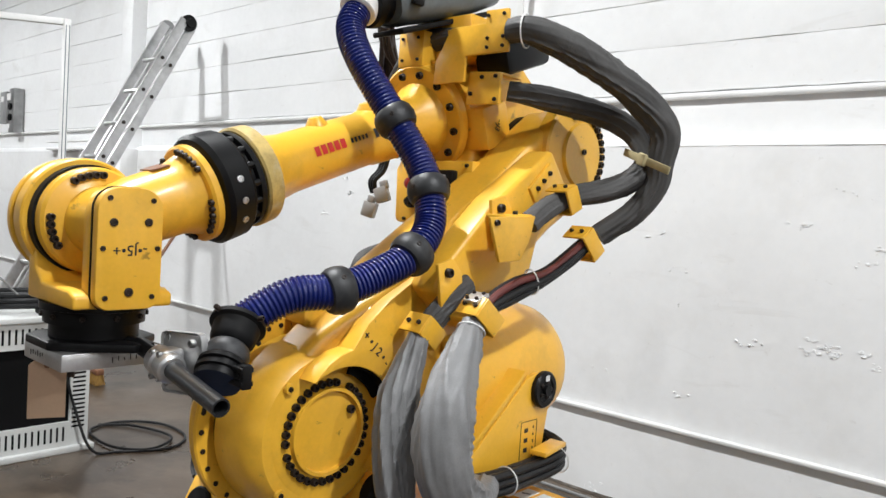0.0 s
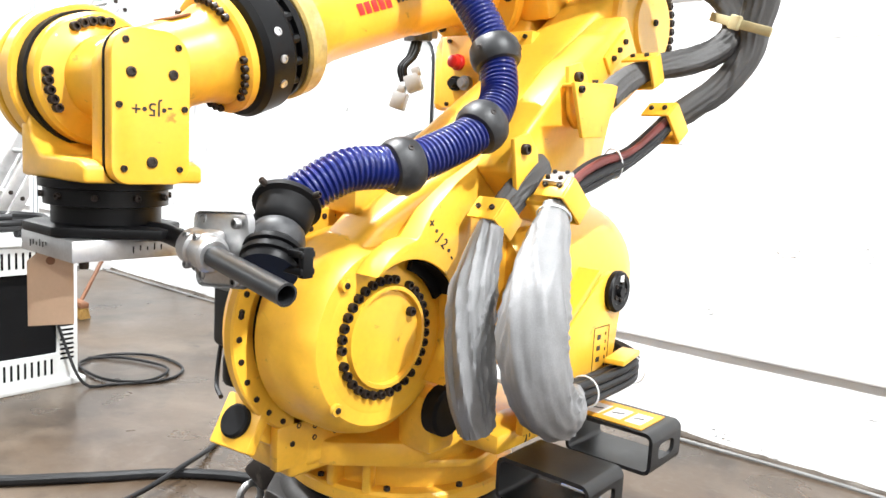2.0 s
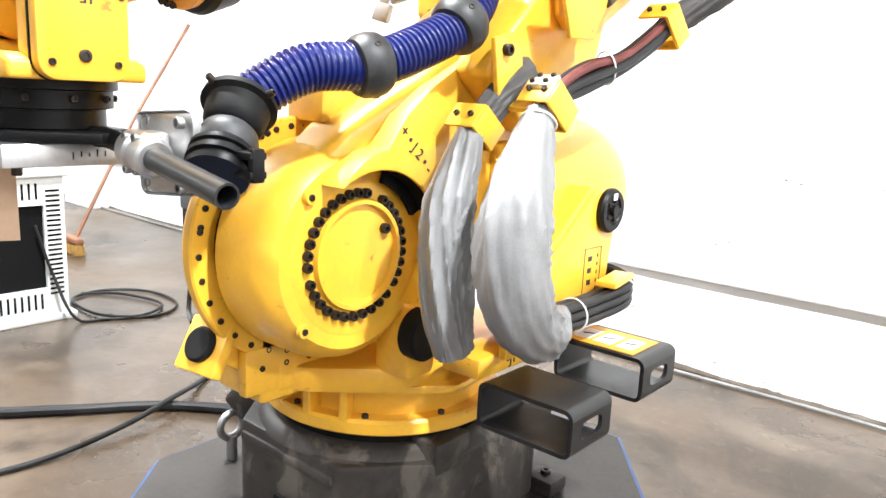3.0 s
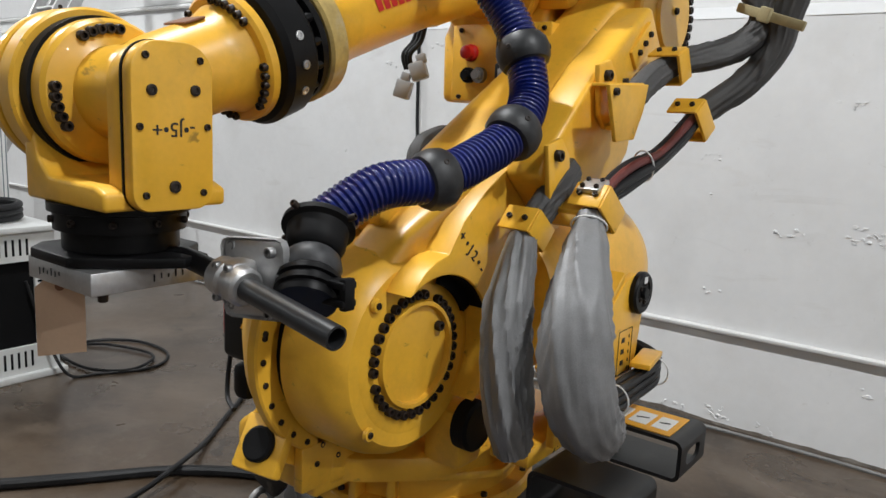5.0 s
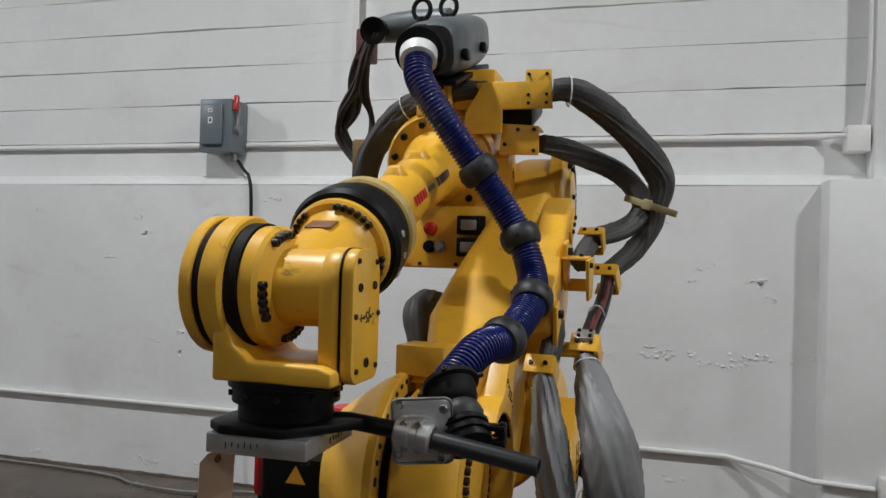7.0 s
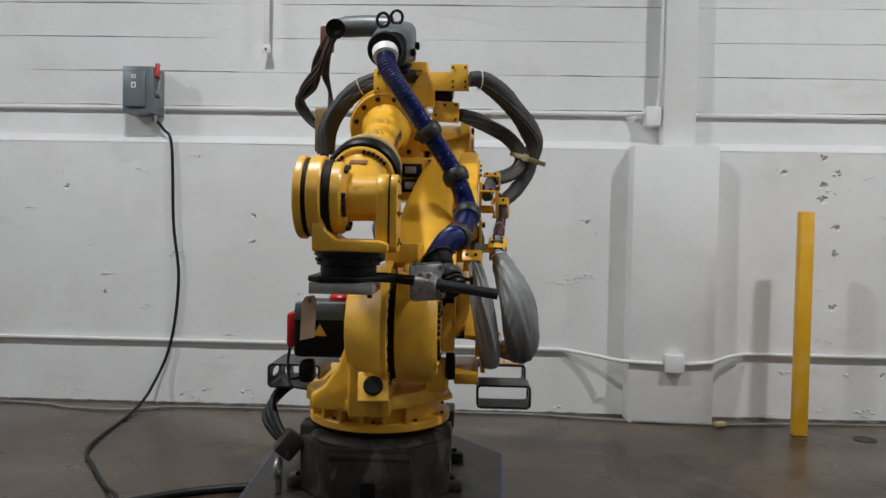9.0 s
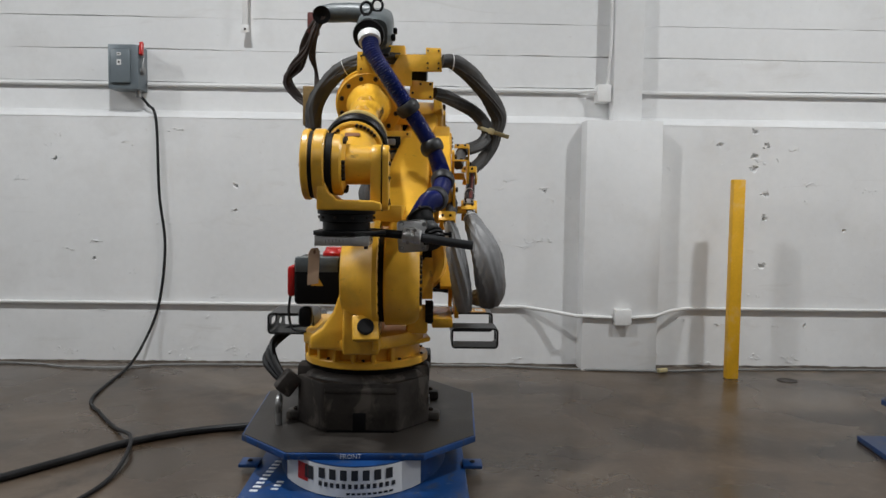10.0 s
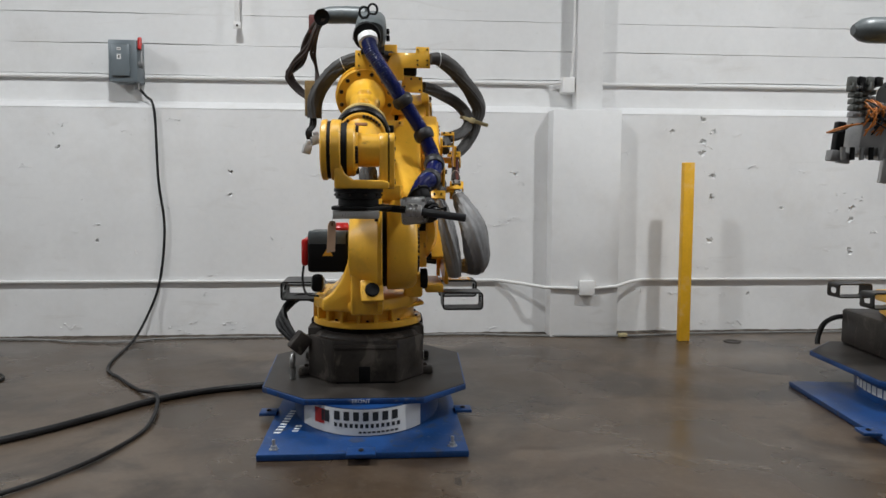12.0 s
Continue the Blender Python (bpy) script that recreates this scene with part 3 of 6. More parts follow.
run("floor_cable", [(-1.2, 2.53, 0.022), (-1.55, 2.42, 0.019), (-1.84, 2.21, 0.019), (-2.05, 1.92, 0.019), (-2.31, 1.60, 0.019), (-3.0, 0.95, 0.019), (-4.2, 0.0, 0.019)], 0.019, CABLE, "thick black cable on the concrete floor", "cable")
run("floor_cable", [(-1.15, 2.6, 0.012), (-1.5, 2.49, 0.012), (-1.83, 2.27, 0.012), (-2.08, 1.95, 0.012), (-2.36, 1.61, 0.012), (-3.1, 0.93, 0.012)], 0.011, CABLE, "black cable beside a thicker one on the floor", "cable")
run("extension_cable", [(-6.5, 4.12, 0.01), (-3.6, 4.1, 0.01), (-3.0, 3.98, 0.01), (-2.6, 3.95, 0.012), (-2.2, 4.08, 0.01), (-1.0, 4.1, 0.01), (-0.6, 4.12, 0.01), (0.2, 4.13, 0.01), (0.8, 4.04, 0.01), (1.45, 4.0, 0.01), (2.2, 4.08, 0.01), (4.0, 4.1, 0.01), (6.0, 4.1, 0.01)], 0.008, GREYCABLE, "thin grey cord along the foot of the wall", "cord", seg=8)
bm = bm_new()
boxm(bm, pose(1.45, 3.96, 0.024, 0, 0, 20), (0.08, 0.035, 0.032), 0.008)
alone("plug", bm, STRAP, "small beige plug lying at the wall", "plug")

# post, drain, hanging strip
bm = bm_new()
box(bm, (1.865, 3.785, 0), (1.955, 3.855, 1.45), 0.01)
post = alone("guard_post", bm, YELLOW_POST, "yellow painted square steel guard post on the floor", "post")
bm = bm_new()
lathe(bm, (2.3, 3.76, 0.001), (0, 0, 1), [(0, 0.07), (0.004, 0.068), (0.004, 0.05), (0.002, 0.045)], 24)
alone("floor_drain", bm, CASTING, "round dark iron drain cover in the floor", "drain")
hs = thing("hanger_strip", (-1.70, WALL - 0.02, 2.5), "white painted steel strip hanging on the wall", "bracket")
bm = bm_new()
box(bm, (-1.725, WALL - 0.11, 2.53), (-1.685, WALL - 0.1, 3.3), 0.002)
box(bm, (-1.725, WALL - 0.0995, 2.53), (-1.719, WALL - 0.07, 3.3), 0.001)
box(bm, (-1.715, WALL - 0.0995, 3.0), (-1.695, WALL + 0.005, 3.04), 0.002)
box(bm, (-1.735, WALL - 0.117, 2.505), (-1.675, WALL - 0.1105, 2.56), 0.002)
part("strip", bm, CONDUIT, hs)
bolt(hs, (-1.705, WALL - 0.117, 2.53), (0, -1, 0), 0.008)


# ---- the robot's riser ----
def riser(cx, name_mat=BLUE):
    t = thing("robot_riser", (cx, 2.07, 0), "blue painted steel riser with a square foot and an octagonal top", "riser", "robot risers")
    x0, x1, y0, y1 = cx - 0.482, cx + 0.482, 1.24, 2.9
    bm = bm_new()
    box(bm, (x0, y0, 0.002), (x1, y1, 0.032), 0.004)
    foot = part("foot_plate", bm, BLUE, t)
    for px, py, sx, sy in ((x0 - 0.035, 1.87, 0.09, 0.1), (x1 + 0.035, 1.87, 0.09, 0.1), (cx - 0.01, y0 - 0.02, 0.13, 0.1)):
        bm = bm_new()
        box(bm, (px - sx / 2, py - sy / 2, 0.033), (px + sx / 2, py + sy / 2, 0.05), 0.004)
        lug = part("lug", bm, BLUE, t)
        bolt(lug, (px, py, 0.05), (0, 0, 1), 0.013, 0.006)
    for px, py in ((x0 + 0.07, y0 + 0.07), (x1 - 0.07, y0 + 0.07)):
        bm = bm_new()
        lathe(bm, (px, py, 0.032), (0, 0, 1), [(0, 0.022), (0.004, 0.022), (0.004, 0.014), (0.018, 0.014), (0.018, 0.008), (0.045, 0.008), (0.047, 0.006)], 12)
        part("anchor_bolt", bm, ALU, t, angle=20)
    bm = bm_new()
    n = 64
    lo = [bm.verts.new((cx + 0.395 * math.cos(2 * math.pi * k / n), 2.07 + 0.60 * math.sin(2 * math.pi * k / n), 0.033)) for k in range(n)]
    hi = [bm.verts.new((v.co.x, v.co.y, 0.168)) for v in lo]
    for k in range(n):
        bm.faces.new((lo[k], lo[(k + 1) % n], hi[(k + 1) % n], hi[k]))
    bm.faces.new(hi)
    bm.faces.new(lo[::-1])
    drum = part("drum", bm, BLUE, t)
    octo = [(-0.30, 1.545), (0.29, 1.545), (0.525, 1.80), (0.56, 2.58), (0.31, 2.9), (-0.31, 2.9), (-0.575, 2.58), (-0.54, 1.80)]
    bm = bm_new()
    prism(bm, [(cx + u, v) for u, v in octo], 0.168, 0.196, "z", 0.002)
    part("top_plate", bm, BLUE, t)
    bm = bm_new()
    prism(bm, [(cx + u * 0.985, 2.15 + (v - 2.15) * 0.985) for u, v in octo], 0.1965, 0.199, "z")
    part("wear_surface", bm, PLATE_TOP, t, "soiled bare steel top")
    return t


rs = riser(-0.62)
words("FRONT", 0.028, WHITEINK, rs, (-0.64, 1.5435, 0.183), (1, 0, 0), (0, 0, 1))
# printed sign bent round the drum
bm = bm_new()
prev = None
for k in range(21):
    a = radians(-94 + (k - 10) * 4.8)
    p = [(-0.62 + 0.398 * math.cos(a), 2.07 + 0.604 * math.sin(a), z) for z in (0.036, 0.165)]
    col = [bm.verts.new(q) for q in p]
    if prev:
        bm.faces.new((prev[0], col[0], col[1], prev[1]))
    prev = col
sign = part("sign", bm, LABEL, rs, "white printed sign with plain dark bars")


def on_drum(u0, u1, z0, z1, mat, name):
    bm = bm_new()
    prev = None
    n = 6
    for k in range(n + 1):
        x = u0 + (u1 - u0) * k / n
        c = max(-1, min(1, (x + 0.62) / 0.3995))
        a = -math.acos(c)
        col = [bm.verts.new((-0.62 + 0.3995 * math.cos(a), 2.07 + 0.606 * math.sin(a), z)) for z in (z0, z1)]
        if prev:
            bm.faces.new((prev[0], col[0], col[1], prev[1]))
        prev = col
    return part(name, bm, mat, rs, angle=60)


for u in range(7):
    on_drum(-0.77 + u * 0.047, -0.77 + u * 0.047 + 0.028, 0.108, 0.152, INK, "sign_print")
for u in range(13):
    on_drum(-0.77 + u * 0.0255, -0.77 + u * 0.0255 + 0.015, 0.074, 0.094, INK, "sign_print")
for u in range(9):
    on_drum(-0.65 + u * 0.022, -0.65 + u * 0.022 + 0.016, 0.048, 0.057, INK, "sign_print")
on_drum(-0.87, -0.82, 0.075, 0.15, REDINK, "sign_mark")
on_drum(-0.835, -0.795, 0.09, 0.148, INK, "sign_mark")
bars(rs, WHITEINK, (-1.03, 1.75, 0.0325), (0.1, 1, 0), (-1, 0.1, 0), [(k * 0.045 - 0.2, 0, 0.022, 0.034) for k in range(9)], "stencil")
bars(rs, WHITEINK, (-0.96, 1.62, 0.0325), (0.1, 1, 0), (-1, 0.1, 0), [(k * 0.04 - 0.05, 0, 0.02, 0.03) for k in range(3)], "stencil")


# ---- the yellow robot ----
J1 = Vector((-0.62, 2.12, 0.2))
J2 = Vector((-0.40, 1.795, 0.925))
J3 = Vector((-0.40, 2.645, 1.67))
ARM = (J3 - J2).normalized()
NRM = Vector((0, -ARM.z, ARM.y))
robot = thing("industrial_robot", J1, "yellow six-axis industrial robot with blue hose and grey cable sleeves", "robot")

# base
bm = bm_new()
prism(bm, [(-0.94, 2.0), (-0.80, 1.83), (-0.45, 1.83), (-0.31, 2.0), (-0.31, 2.4), (-0.4, 2.52), (-0.84, 2.52), (-0.945, 2.4)], 0.2, 0.432, "z", 0.014)
base = part("base_casting", bm, CASTING, robot, "dark grey-brown cast iron base, scuffed")
bm = bm_new()
lathe(bm, (-0.62, 2.14, 0), (0, 0, 1), [(0.425, 0.318), (0.44, 0.31), (0.452, 0.295), (0.458, 0.285)], 48)
part("base_neck", bm, CASTING, base)
for x, y in ((-0.955, 2.05), (-0.30, 2.05), (-0.955, 2.45), (-0.30, 2.45)):
    bm = bm_new()
    box(bm, (x - 0.045, y - 0.04, 0.2), (x + 0.045, y + 0.04, 0.245), 0.012)
    ft = part("base_lug", bm, CASTING, base)
    bolt(ft, (x, y, 0.245), (0, 0, 1), 0.014, 0.012)
# slot: two proud black boxes, the shade of its hollow put in as colour
bm = bm_new()
box(bm, (-0.66, 1.822, 0.205), (-0.60, 1.84, 0.29), 0.004)
box(bm, (-0.78, 1.824, 0.201), (-0.47, 1.84, 0.208))
part("slot", bm, DARKFILL, base)
for x0, x1, y0, y1 in ((-0.942, -0.86, 2.0, 2.12), (-0.39, -0.308, 2.0, 2.12), (-0.95, -0.86, 2.28, 2.46), (-0.385, -0.30, 2.28, 2.46)):
    bm = bm_new()
    box(bm, (x0, y0, 0.395), (x1, y1, 0.474), 0.009)
    part("corner_block", bm, CASTING, base)
bm = bm_new()
prism(bm, [(-0.79, 1.822), (-0.46, 1.822), (-0.46, 1.85), (-0.79, 1.85)], 0.38, 0.405, "z", 0.006)
part("front_ledge", bm, CASTING, base)
bm = bm_new()
ring = [Vector((-1.02, 1.95 + 0.036 * math.cos(a), 0.30 + 0.036 * math.sin(a))) for a in (2 * math.pi * k / 24 for k in range(25))]
tube(bm, ring, 0.011, 10, caps=False)
cyl(bm, (-1.02, 1.95, 0.2), (-1.02, 1.95, 0.27), 0.016)
part("eye_bolt", bm, STEEL, base)
bars(base, LABEL, (-0.308, 2.02, 0.31), (0, 1, 0), (0, 0, 1), [(0, 0, 0.06, 0.035)], "plate")
bars(base, INK, (-0.307, 2.02, 0.31), (0, 1, 0), (0, 0, 1), [(0, 0.009 - 0.006 * k, 0.048, 0.003) for k in range(4)], "print")
bm = bm_new()
lathe(bm, (-0.62, 2.14, 0), (0, 0, 1), [(0.455, 0.27), (0.487, 0.275)], 48)
part("seal_ring", bm, RUBBER, robot, "black seal ring under the turntable")

# turntable
bm = bm_new()
lathe(bm, (-0.62, 2.14, 0), (0, 0, 1), [(0.485, 0.296), (0.49, 0.302), (0.515, 0.302), (0.522, 0.296), (0.522, 0.262), (0.60, 0.262)], 56)
turn = part("turntable", bm, YELLOW, robot)
for k in range(28):
    a = radians(-170 + k * 9)
    c, s = math.cos(a), math.sin(a)
    bm = bm_new()
    m = Matrix.Translation((-0.62 + 0.278 * c, 2.14 + 0.278 * s, 0.555)) @ Matrix.Rotation(a, 4, "Z")
    if k % 2 == 0 and k < 14:
        boxm(bm, m, (0.05, 0.02, 0.075), 0.004)
        part("rib", bm, YELLOW, turn)
    elif k % 4 == 1:
        bm.free()
        bolt(turn, (-0.62 + 0.283 * c, 2.14 + 0.283 * s, 0.522), (0, 0, 1), 0.008)
bm = bm_new()
prism(bm, [(-0.90, 1.93), (-0.80, 1.78), (-0.71, 1.735), (-0.61, 1.725), (-0.50, 1.80), (-0.40, 1.90), (-0.34, 2.05), (-0.34, 2.45), (-0.90, 2.45)], 0.595, 0.655, "z", 0.012)
part("deck", bm, YELLOW, turn)
bm = bm_new()
prism(bm, [(-0.62 + r * math.cos(radians(a)), 2.14 + r * math.sin(radians(a))) for a, r in ((-112, 0.30), (-88, 0.335), (-62, 0.305), (-38, 0.30), (-14, 0.325), (8, 0.30), (40, 0.29), (75, 0.29), (120, 0.29), (180, 0.29), (215, 0.29))], 0.583, 0.603, "z", 0.005)
part("turntable_ledge", bm, YELLOW, turn)
# J2 pedestal
ped = [(1.70, 0.585), (1.69, 0.70), (1.70, 0.80), (1.80, 0.86), (2.10, 0.84), (2.38, 0.66), (2.38, 0.585)]
bm = bm_new()
prism(bm, ped, -0.695, -0.535, "x", 0.012, 3)
lathe(bm, (-0.535, 1.795, 0.925), (-1, 0, 0), [(0, 0.248), (0.004, 0.252), (0.024, 0.252), (0.03, 0.246), (0.06, 0.232), (0.165, 0.155), (0.17, 0.14)], 64)
pedestal = part("shoulder_housing", bm, YELLOW, robot)
bm = bm_new()
prism(bm, [(-0.845, 0.60), (-0.845, 0.66), (-0.79, 0.70), (-0.742, 0.77), (-0.715, 0.85), (-0.70, 0.94), (-0.545, 0.94), (-0.545, 0.76), (-0.535, 0.71), (-0.53, 0.66), (-0.53, 0.60)], 1.735, 2.26, "y", 0.016, 3)
skirt = part("shoulder_skirt", bm, YELLOW, robot, angle=50)
bm = bm_new()
box(bm, (-0.56, 1.66, 0.612), (-0.5325, 1.95, 0.712), 0.006)
part("flange_foot", bm, YELLOW, skirt)
for y in (1.70, 1.76, 1.82):
    bolt(skirt, (-0.5325, y, 0.668), (1, 0, 0), 0.0065, 0.003, "flange_screw")
bolt(skirt, (-0.668, 1.735, 0.705), (0, -1, 0), 0.011, 0.003, "hole_plug")
for k in range(26):
    a = radians(170 + k * 11.5) if k < 13 else radians(60 + (k - 13) * 9)
    y, z = 1.795 + 0.234 * math.cos(a), 0.925 + 0.234 * math.sin(a)
    if z > 0.66:
        bolt(pedestal, (-0.535, y, z), (1, 0, 0), 0.0065, 0.003, "flange_screw")
nrm = Vector((0.12, -0.86, 0.5)).normalized()
m = frame_to(nrm).to_4x4()
m.translation = Vector((-0.587, 1.608, 0.722))
bm = bm_new()
boxm(bm, m, (0.112, 0.112, 0.028), 0.006)
boxm(bm, m @ Matrix.Translation((0, 0.012, -0.075)), (0.07, 0.07, 0.13), 0.008)
stop = part("stop_block", bm, YELLOW, robot, "yellow stop bracket")
bm = bm_new()
lathe(bm, m.translation + nrm * 0.014, nrm, [(0, 0.036), (0.010, 0.036), (0.014, 0.031)], 28)
part("rubber_stop", bm, RUBBER, stop, "round black rubber stop")
bm = bm_new()
boxm(bm, pose(-0.37, 1.95, 0.71, 0, 0, 0), (0.10, 0.09, 0.13), 0.015)
part("stop_bracket", bm, YELLOW, robot)
bm = bm_new()
lathe(bm, (-0.312, 1.94, 0.745), (1, 0, 0), [(-0.02, 0.055), (0.012, 0.055), (0.018, 0.048)], 32)
part("side_stop", bm, RUBBER, robot, "round black rubber stop")
bm = bm_new()
lathe(bm, (-0.536, 1.795, 0.925), (1, 0, 0), [(0, 0.202), (0.03, 0.202)], 48)
part("shoulder_seal", bm, RUBBER, robot)

# upper arm
bm = bm_new()
lathe(bm, (-0.512, 1.795, 0.925), (1, 0, 0), [(0, 0.212), (0.006, 0.218), (0.10, 0.216), (0.135, 0.206), (0.152, 0.186)], 64)
arm = part("upper_arm_hub", bm, YELLOW, robot)


def loft(bm, stations, n=40, power=6.0):
    """Rounded box sections: (centre, half width along x, half width along nrm, nrm, x of the middle)."""
    rings = []
    for c, hx, hn, nv, xm in stations:
        ring = []
        for k in range(n):
            a = 2 * math.pi * (k + 0.5) / n
            ca, sa = math.cos(a), math.sin(a)
            u = hx * math.copysign(abs(ca) ** (2 / power), ca)
            v = hn * math.copysign(abs(sa) ** (2 / power), sa)
            p = c + nv * v
            ring.append(bm.verts.new((xm + u, p.y, p.z)))
        rings.append(ring)
    fs = []
    for a, b in zip(rings, rings[1:]):
        for k in range(n):
            fs.append(bm.faces.new((a[k], a[(k + 1) % n], b[(k + 1) % n], b[k])))
    fs += [bm.faces.new(rings[0][::-1]), bm.faces.new(rings[-1])]
    bmesh.ops.recalc_face_normals(bm, faces=fs)


def along(d, off=0.0):
    return J2 + ARM * d + NRM * off


bm = bm_new()
st = []
for d, hn, off, xl, xr in ((0.02, 0.18, 0.02, -0.505, -0.362), (0.14, 0.182, 0.015, -0.505, -0.36), (0.24, 0.178, 0.008, -0.51, -0.335), (0.33, 0.165, 0.002, -0.545, -0.315), (0.42, 0.158, 0.0, -0.562, -0.31), (0.6, 0.15, 0.0, -0.532, -0.305), (0.82, 0.145, 0.0, -0.48, -0.30), (0.93, 0.145, 0.0, -0.455, -0.29), (1.0, 0.15, 0.0, -0.438, -0.275), (1.08, 0.148, 0.0, -0.432, -0.26), (1.17, 0.135, 0.0, -0.44, -0.255), (1.25, 0.09, 0.0, -0.43, -0.26)):
    st.append((along(d, off), (xr - xl) / 2, hn, NRM, (xl + xr) / 2))
loft(bm, st)
part("upper_arm", bm, YELLOW, robot, "long yellow upper arm with rubbed paint", angle=45)
cut = [(J2.y + 0.168 * math.cos(radians(a)), J2.z + 0.168 * math.sin(radians(a))) for a in range(-44, 125, 8)]
shoulder_curve = [Vector((0, J2.y + r * math.cos(radians(a)), J2.z + r * math.sin(radians(a)))) for a, r in ((116, 0.178), (106, 0.189), (96, 0.199), (86, 0.207))]
side = shoulder_curve + [along(d, o) for d, o in ((0.22, 0.162), (0.31, 0.157), (0.42, 0.135), (0.7, 0.11), (0.95, 0.10), (0.95, -0.11), (0.5, -0.115), (0.3, -0.15), (0.12, -0.172))]
bm = bm_new()
prism(bm, cut + [(p.y, p.z) for p in side], -0.36, -0.298, "x", 0.016, 3)
face = part("arm_side", bm, YELLOW, robot)
bm = bm_new()
lathe(bm, (-0.362, 1.795, 0.925), (1, 0, 0), [(-0.012, 0.168), (0.0, 0.168), (0.004, 0.152), (0.001, 0.111), (0.013, 0.107), (0.013, 0.099), (-0.012, 0.094), (-0.014, 0.03)], 64)
hubcap = part("hub_cover", bm, YELLOW, robot)
# black crescent strips paint in the shade at the step round the hub
bm = bm_new()
prism(bm, arc(1.795, 0.925, 0.143, 28, 74, 10) + arc(1.795, 0.925, 0.1665, 74, 28, 10), -0.348, -0.338, "x")
prism(bm, arc(1.795, 0.925, 0.1645, 28, 74, 10) + arc(1.795, 0.925, 0.1675, 74, 28, 10), -0.3375, -0.304, "x")
part("hub_opening_shade", bm, DARKFILL, robot, "black crescent put in for the shade of the opening beside the hub")
for g0, g1, cnt in ((80, 184, 11), (200, 312, 11), (-34, 58, 10)):
    for k in range(cnt):
        a = radians(g0 + (g1 - g0) * k / (cnt - 1))
        bolt(hubcap, (-0.3605, 1.795 + 0.1205 * math.cos(a) - 0.006, 0.925 + 0.1205 * math.sin(a)), (1, 0, 0), 0.0096, 0.013)
bolt(hubcap, (-0.361, 1.862, 0.970), (1, 0, 0), 0.0105, 0.014)
for y, z in ((1.672, 1.045), (1.66, 0.80)):
    bm = bm_new()
    lathe(bm, (-0.357, y, z), (1, 0, 0), [(0, 0.014), (0.008, 0.012)], 16)
    boss = part("boss", bm, YELLOW, robot)
    bolt(boss, (-0.349, y, z), (1, 0, 0), 0.0065, 0.003)
words("+ • J 2 • -", 0.031, INK, robot, (-0.2965, 1.882, 1.128), (0, 0.7, -0.715), (0, 0.715, 0.7))
# elbow joint
bm = bm_new()
lathe(bm, (-0.30, J3.y, J3.z), (1, 0, 0), [(0, 0.163), (0.040, 0.163), (0.046, 0.157), (0.048, 0.142), (0.056, 0.10), (0.066, 0.096), (0.066, 0.02)], 48)
elbow_cap = part("elbow_cover", bm, YELLOW, robot)
for k in range(18):
    a = radians(-75 + k * 11)
    bolt(elbow_cap, (-0.246, J3.y + 0.122 * math.cos(a), J3.z + 0.122 * math.sin(a)), (1, 0, 0), 0.0105, 0.012)
bolt(elbow_cap, (-0.236, J3.y, J3.z + 0.01), (1, 0, 0), 0.009)
bm = bm_new()
lathe(bm, (-0.50, J3.y, J3.z), (1, 0, 0), [(0, 0.125), (0.06, 0.125)], 40)
part("elbow_seal", bm, RUBBER, robot)
bm = bm_new()
prism(bm, [(2.37, 1.425), (2.365, 1.60), (2.40, 1.66), (2.43, 1.93), (2.60, 1.97), (2.76, 1.86), (2.80, 1.62), (2.70, 1.46), (2.58, 1.425)], -0.775, -0.465, "x", 0.02, 3)
elbow = part("elbow_housing", bm, YELLOW, robot)
bm = bm_new()
box(bm, (-0.715, 2.335, 1.428), (-0.415, 2.40, 1.625), 0.006)
panel = part("connector_panel", bm, YELLOW, robot)
for x, z in ((-0.685, 1.44), (-0.685, 1.61), (-0.435, 1.44), (-0.435, 1.61), (-0.565, 1.44)):
    bolt(panel, (x, 2.335, z), (0, -1, 0), 0.006)
bm = bm_new()
lathe(bm, (-0.650, 2.335, 1.552), (0, -1, 0), [(0, 0.022), (0.01, 0.022), (0.014, 0.018), (0.03, 0.017), (0.034, 0.01)], 16)
part("cap", bm, RED, panel, "red cap")
for x in (-0.652, -0.617):
    bm = bm_new()
    lathe(bm, (x, 2.335, 1.495), (0, -1, 0), [(0, 0.02), (0.016, 0.02), (0.016, 0.013), (0.03, 0.012)], 14)
    part("socket", bm, BLACK if x < -0.64 else STEEL, panel)
for z in (1.565, 1.495):
    bm = bm_new()
    box(bm, (-0.560, 2.31, z - 0.03), (-0.470, 2.336, z + 0.03), 0.005)
    cn = part("socket_frame", bm, BLACK, panel)
    bm = bm_new()
    box(bm, (-0.545, 2.30, z - 0.016), (-0.495, 2.315, z + 0.016), 0.004)
    part("insert", bm, STEEL, cn)

# forearm
F4 = Vector((-0.633, 2.391, 1.772))
FA = Vector((0, -0.9412, -0.3379))
UPF = Vector((0, -0.3379, 0.9412))
bm = bm_new()
lathe(bm, F4 - FA * 0.04, FA, [(0, 0.176), (0.066, 0.176), (0.07, 0.158), (0.076, 0.158), (0.08, 0.170), (0.104, 0.170), (0.110, 0.163), (0.112, 0.115), (0.135, 0.105), (0.165, 0.088), (0.30, 0.083), (0.34, 0.082), (0.36, 0.077), (0.64, 0.080), (0.71, 0.09), (0.742, 0.118)], 48)
fore = part("forearm", bm, YELLOW, robot, "yellow forearm tube with worn print")
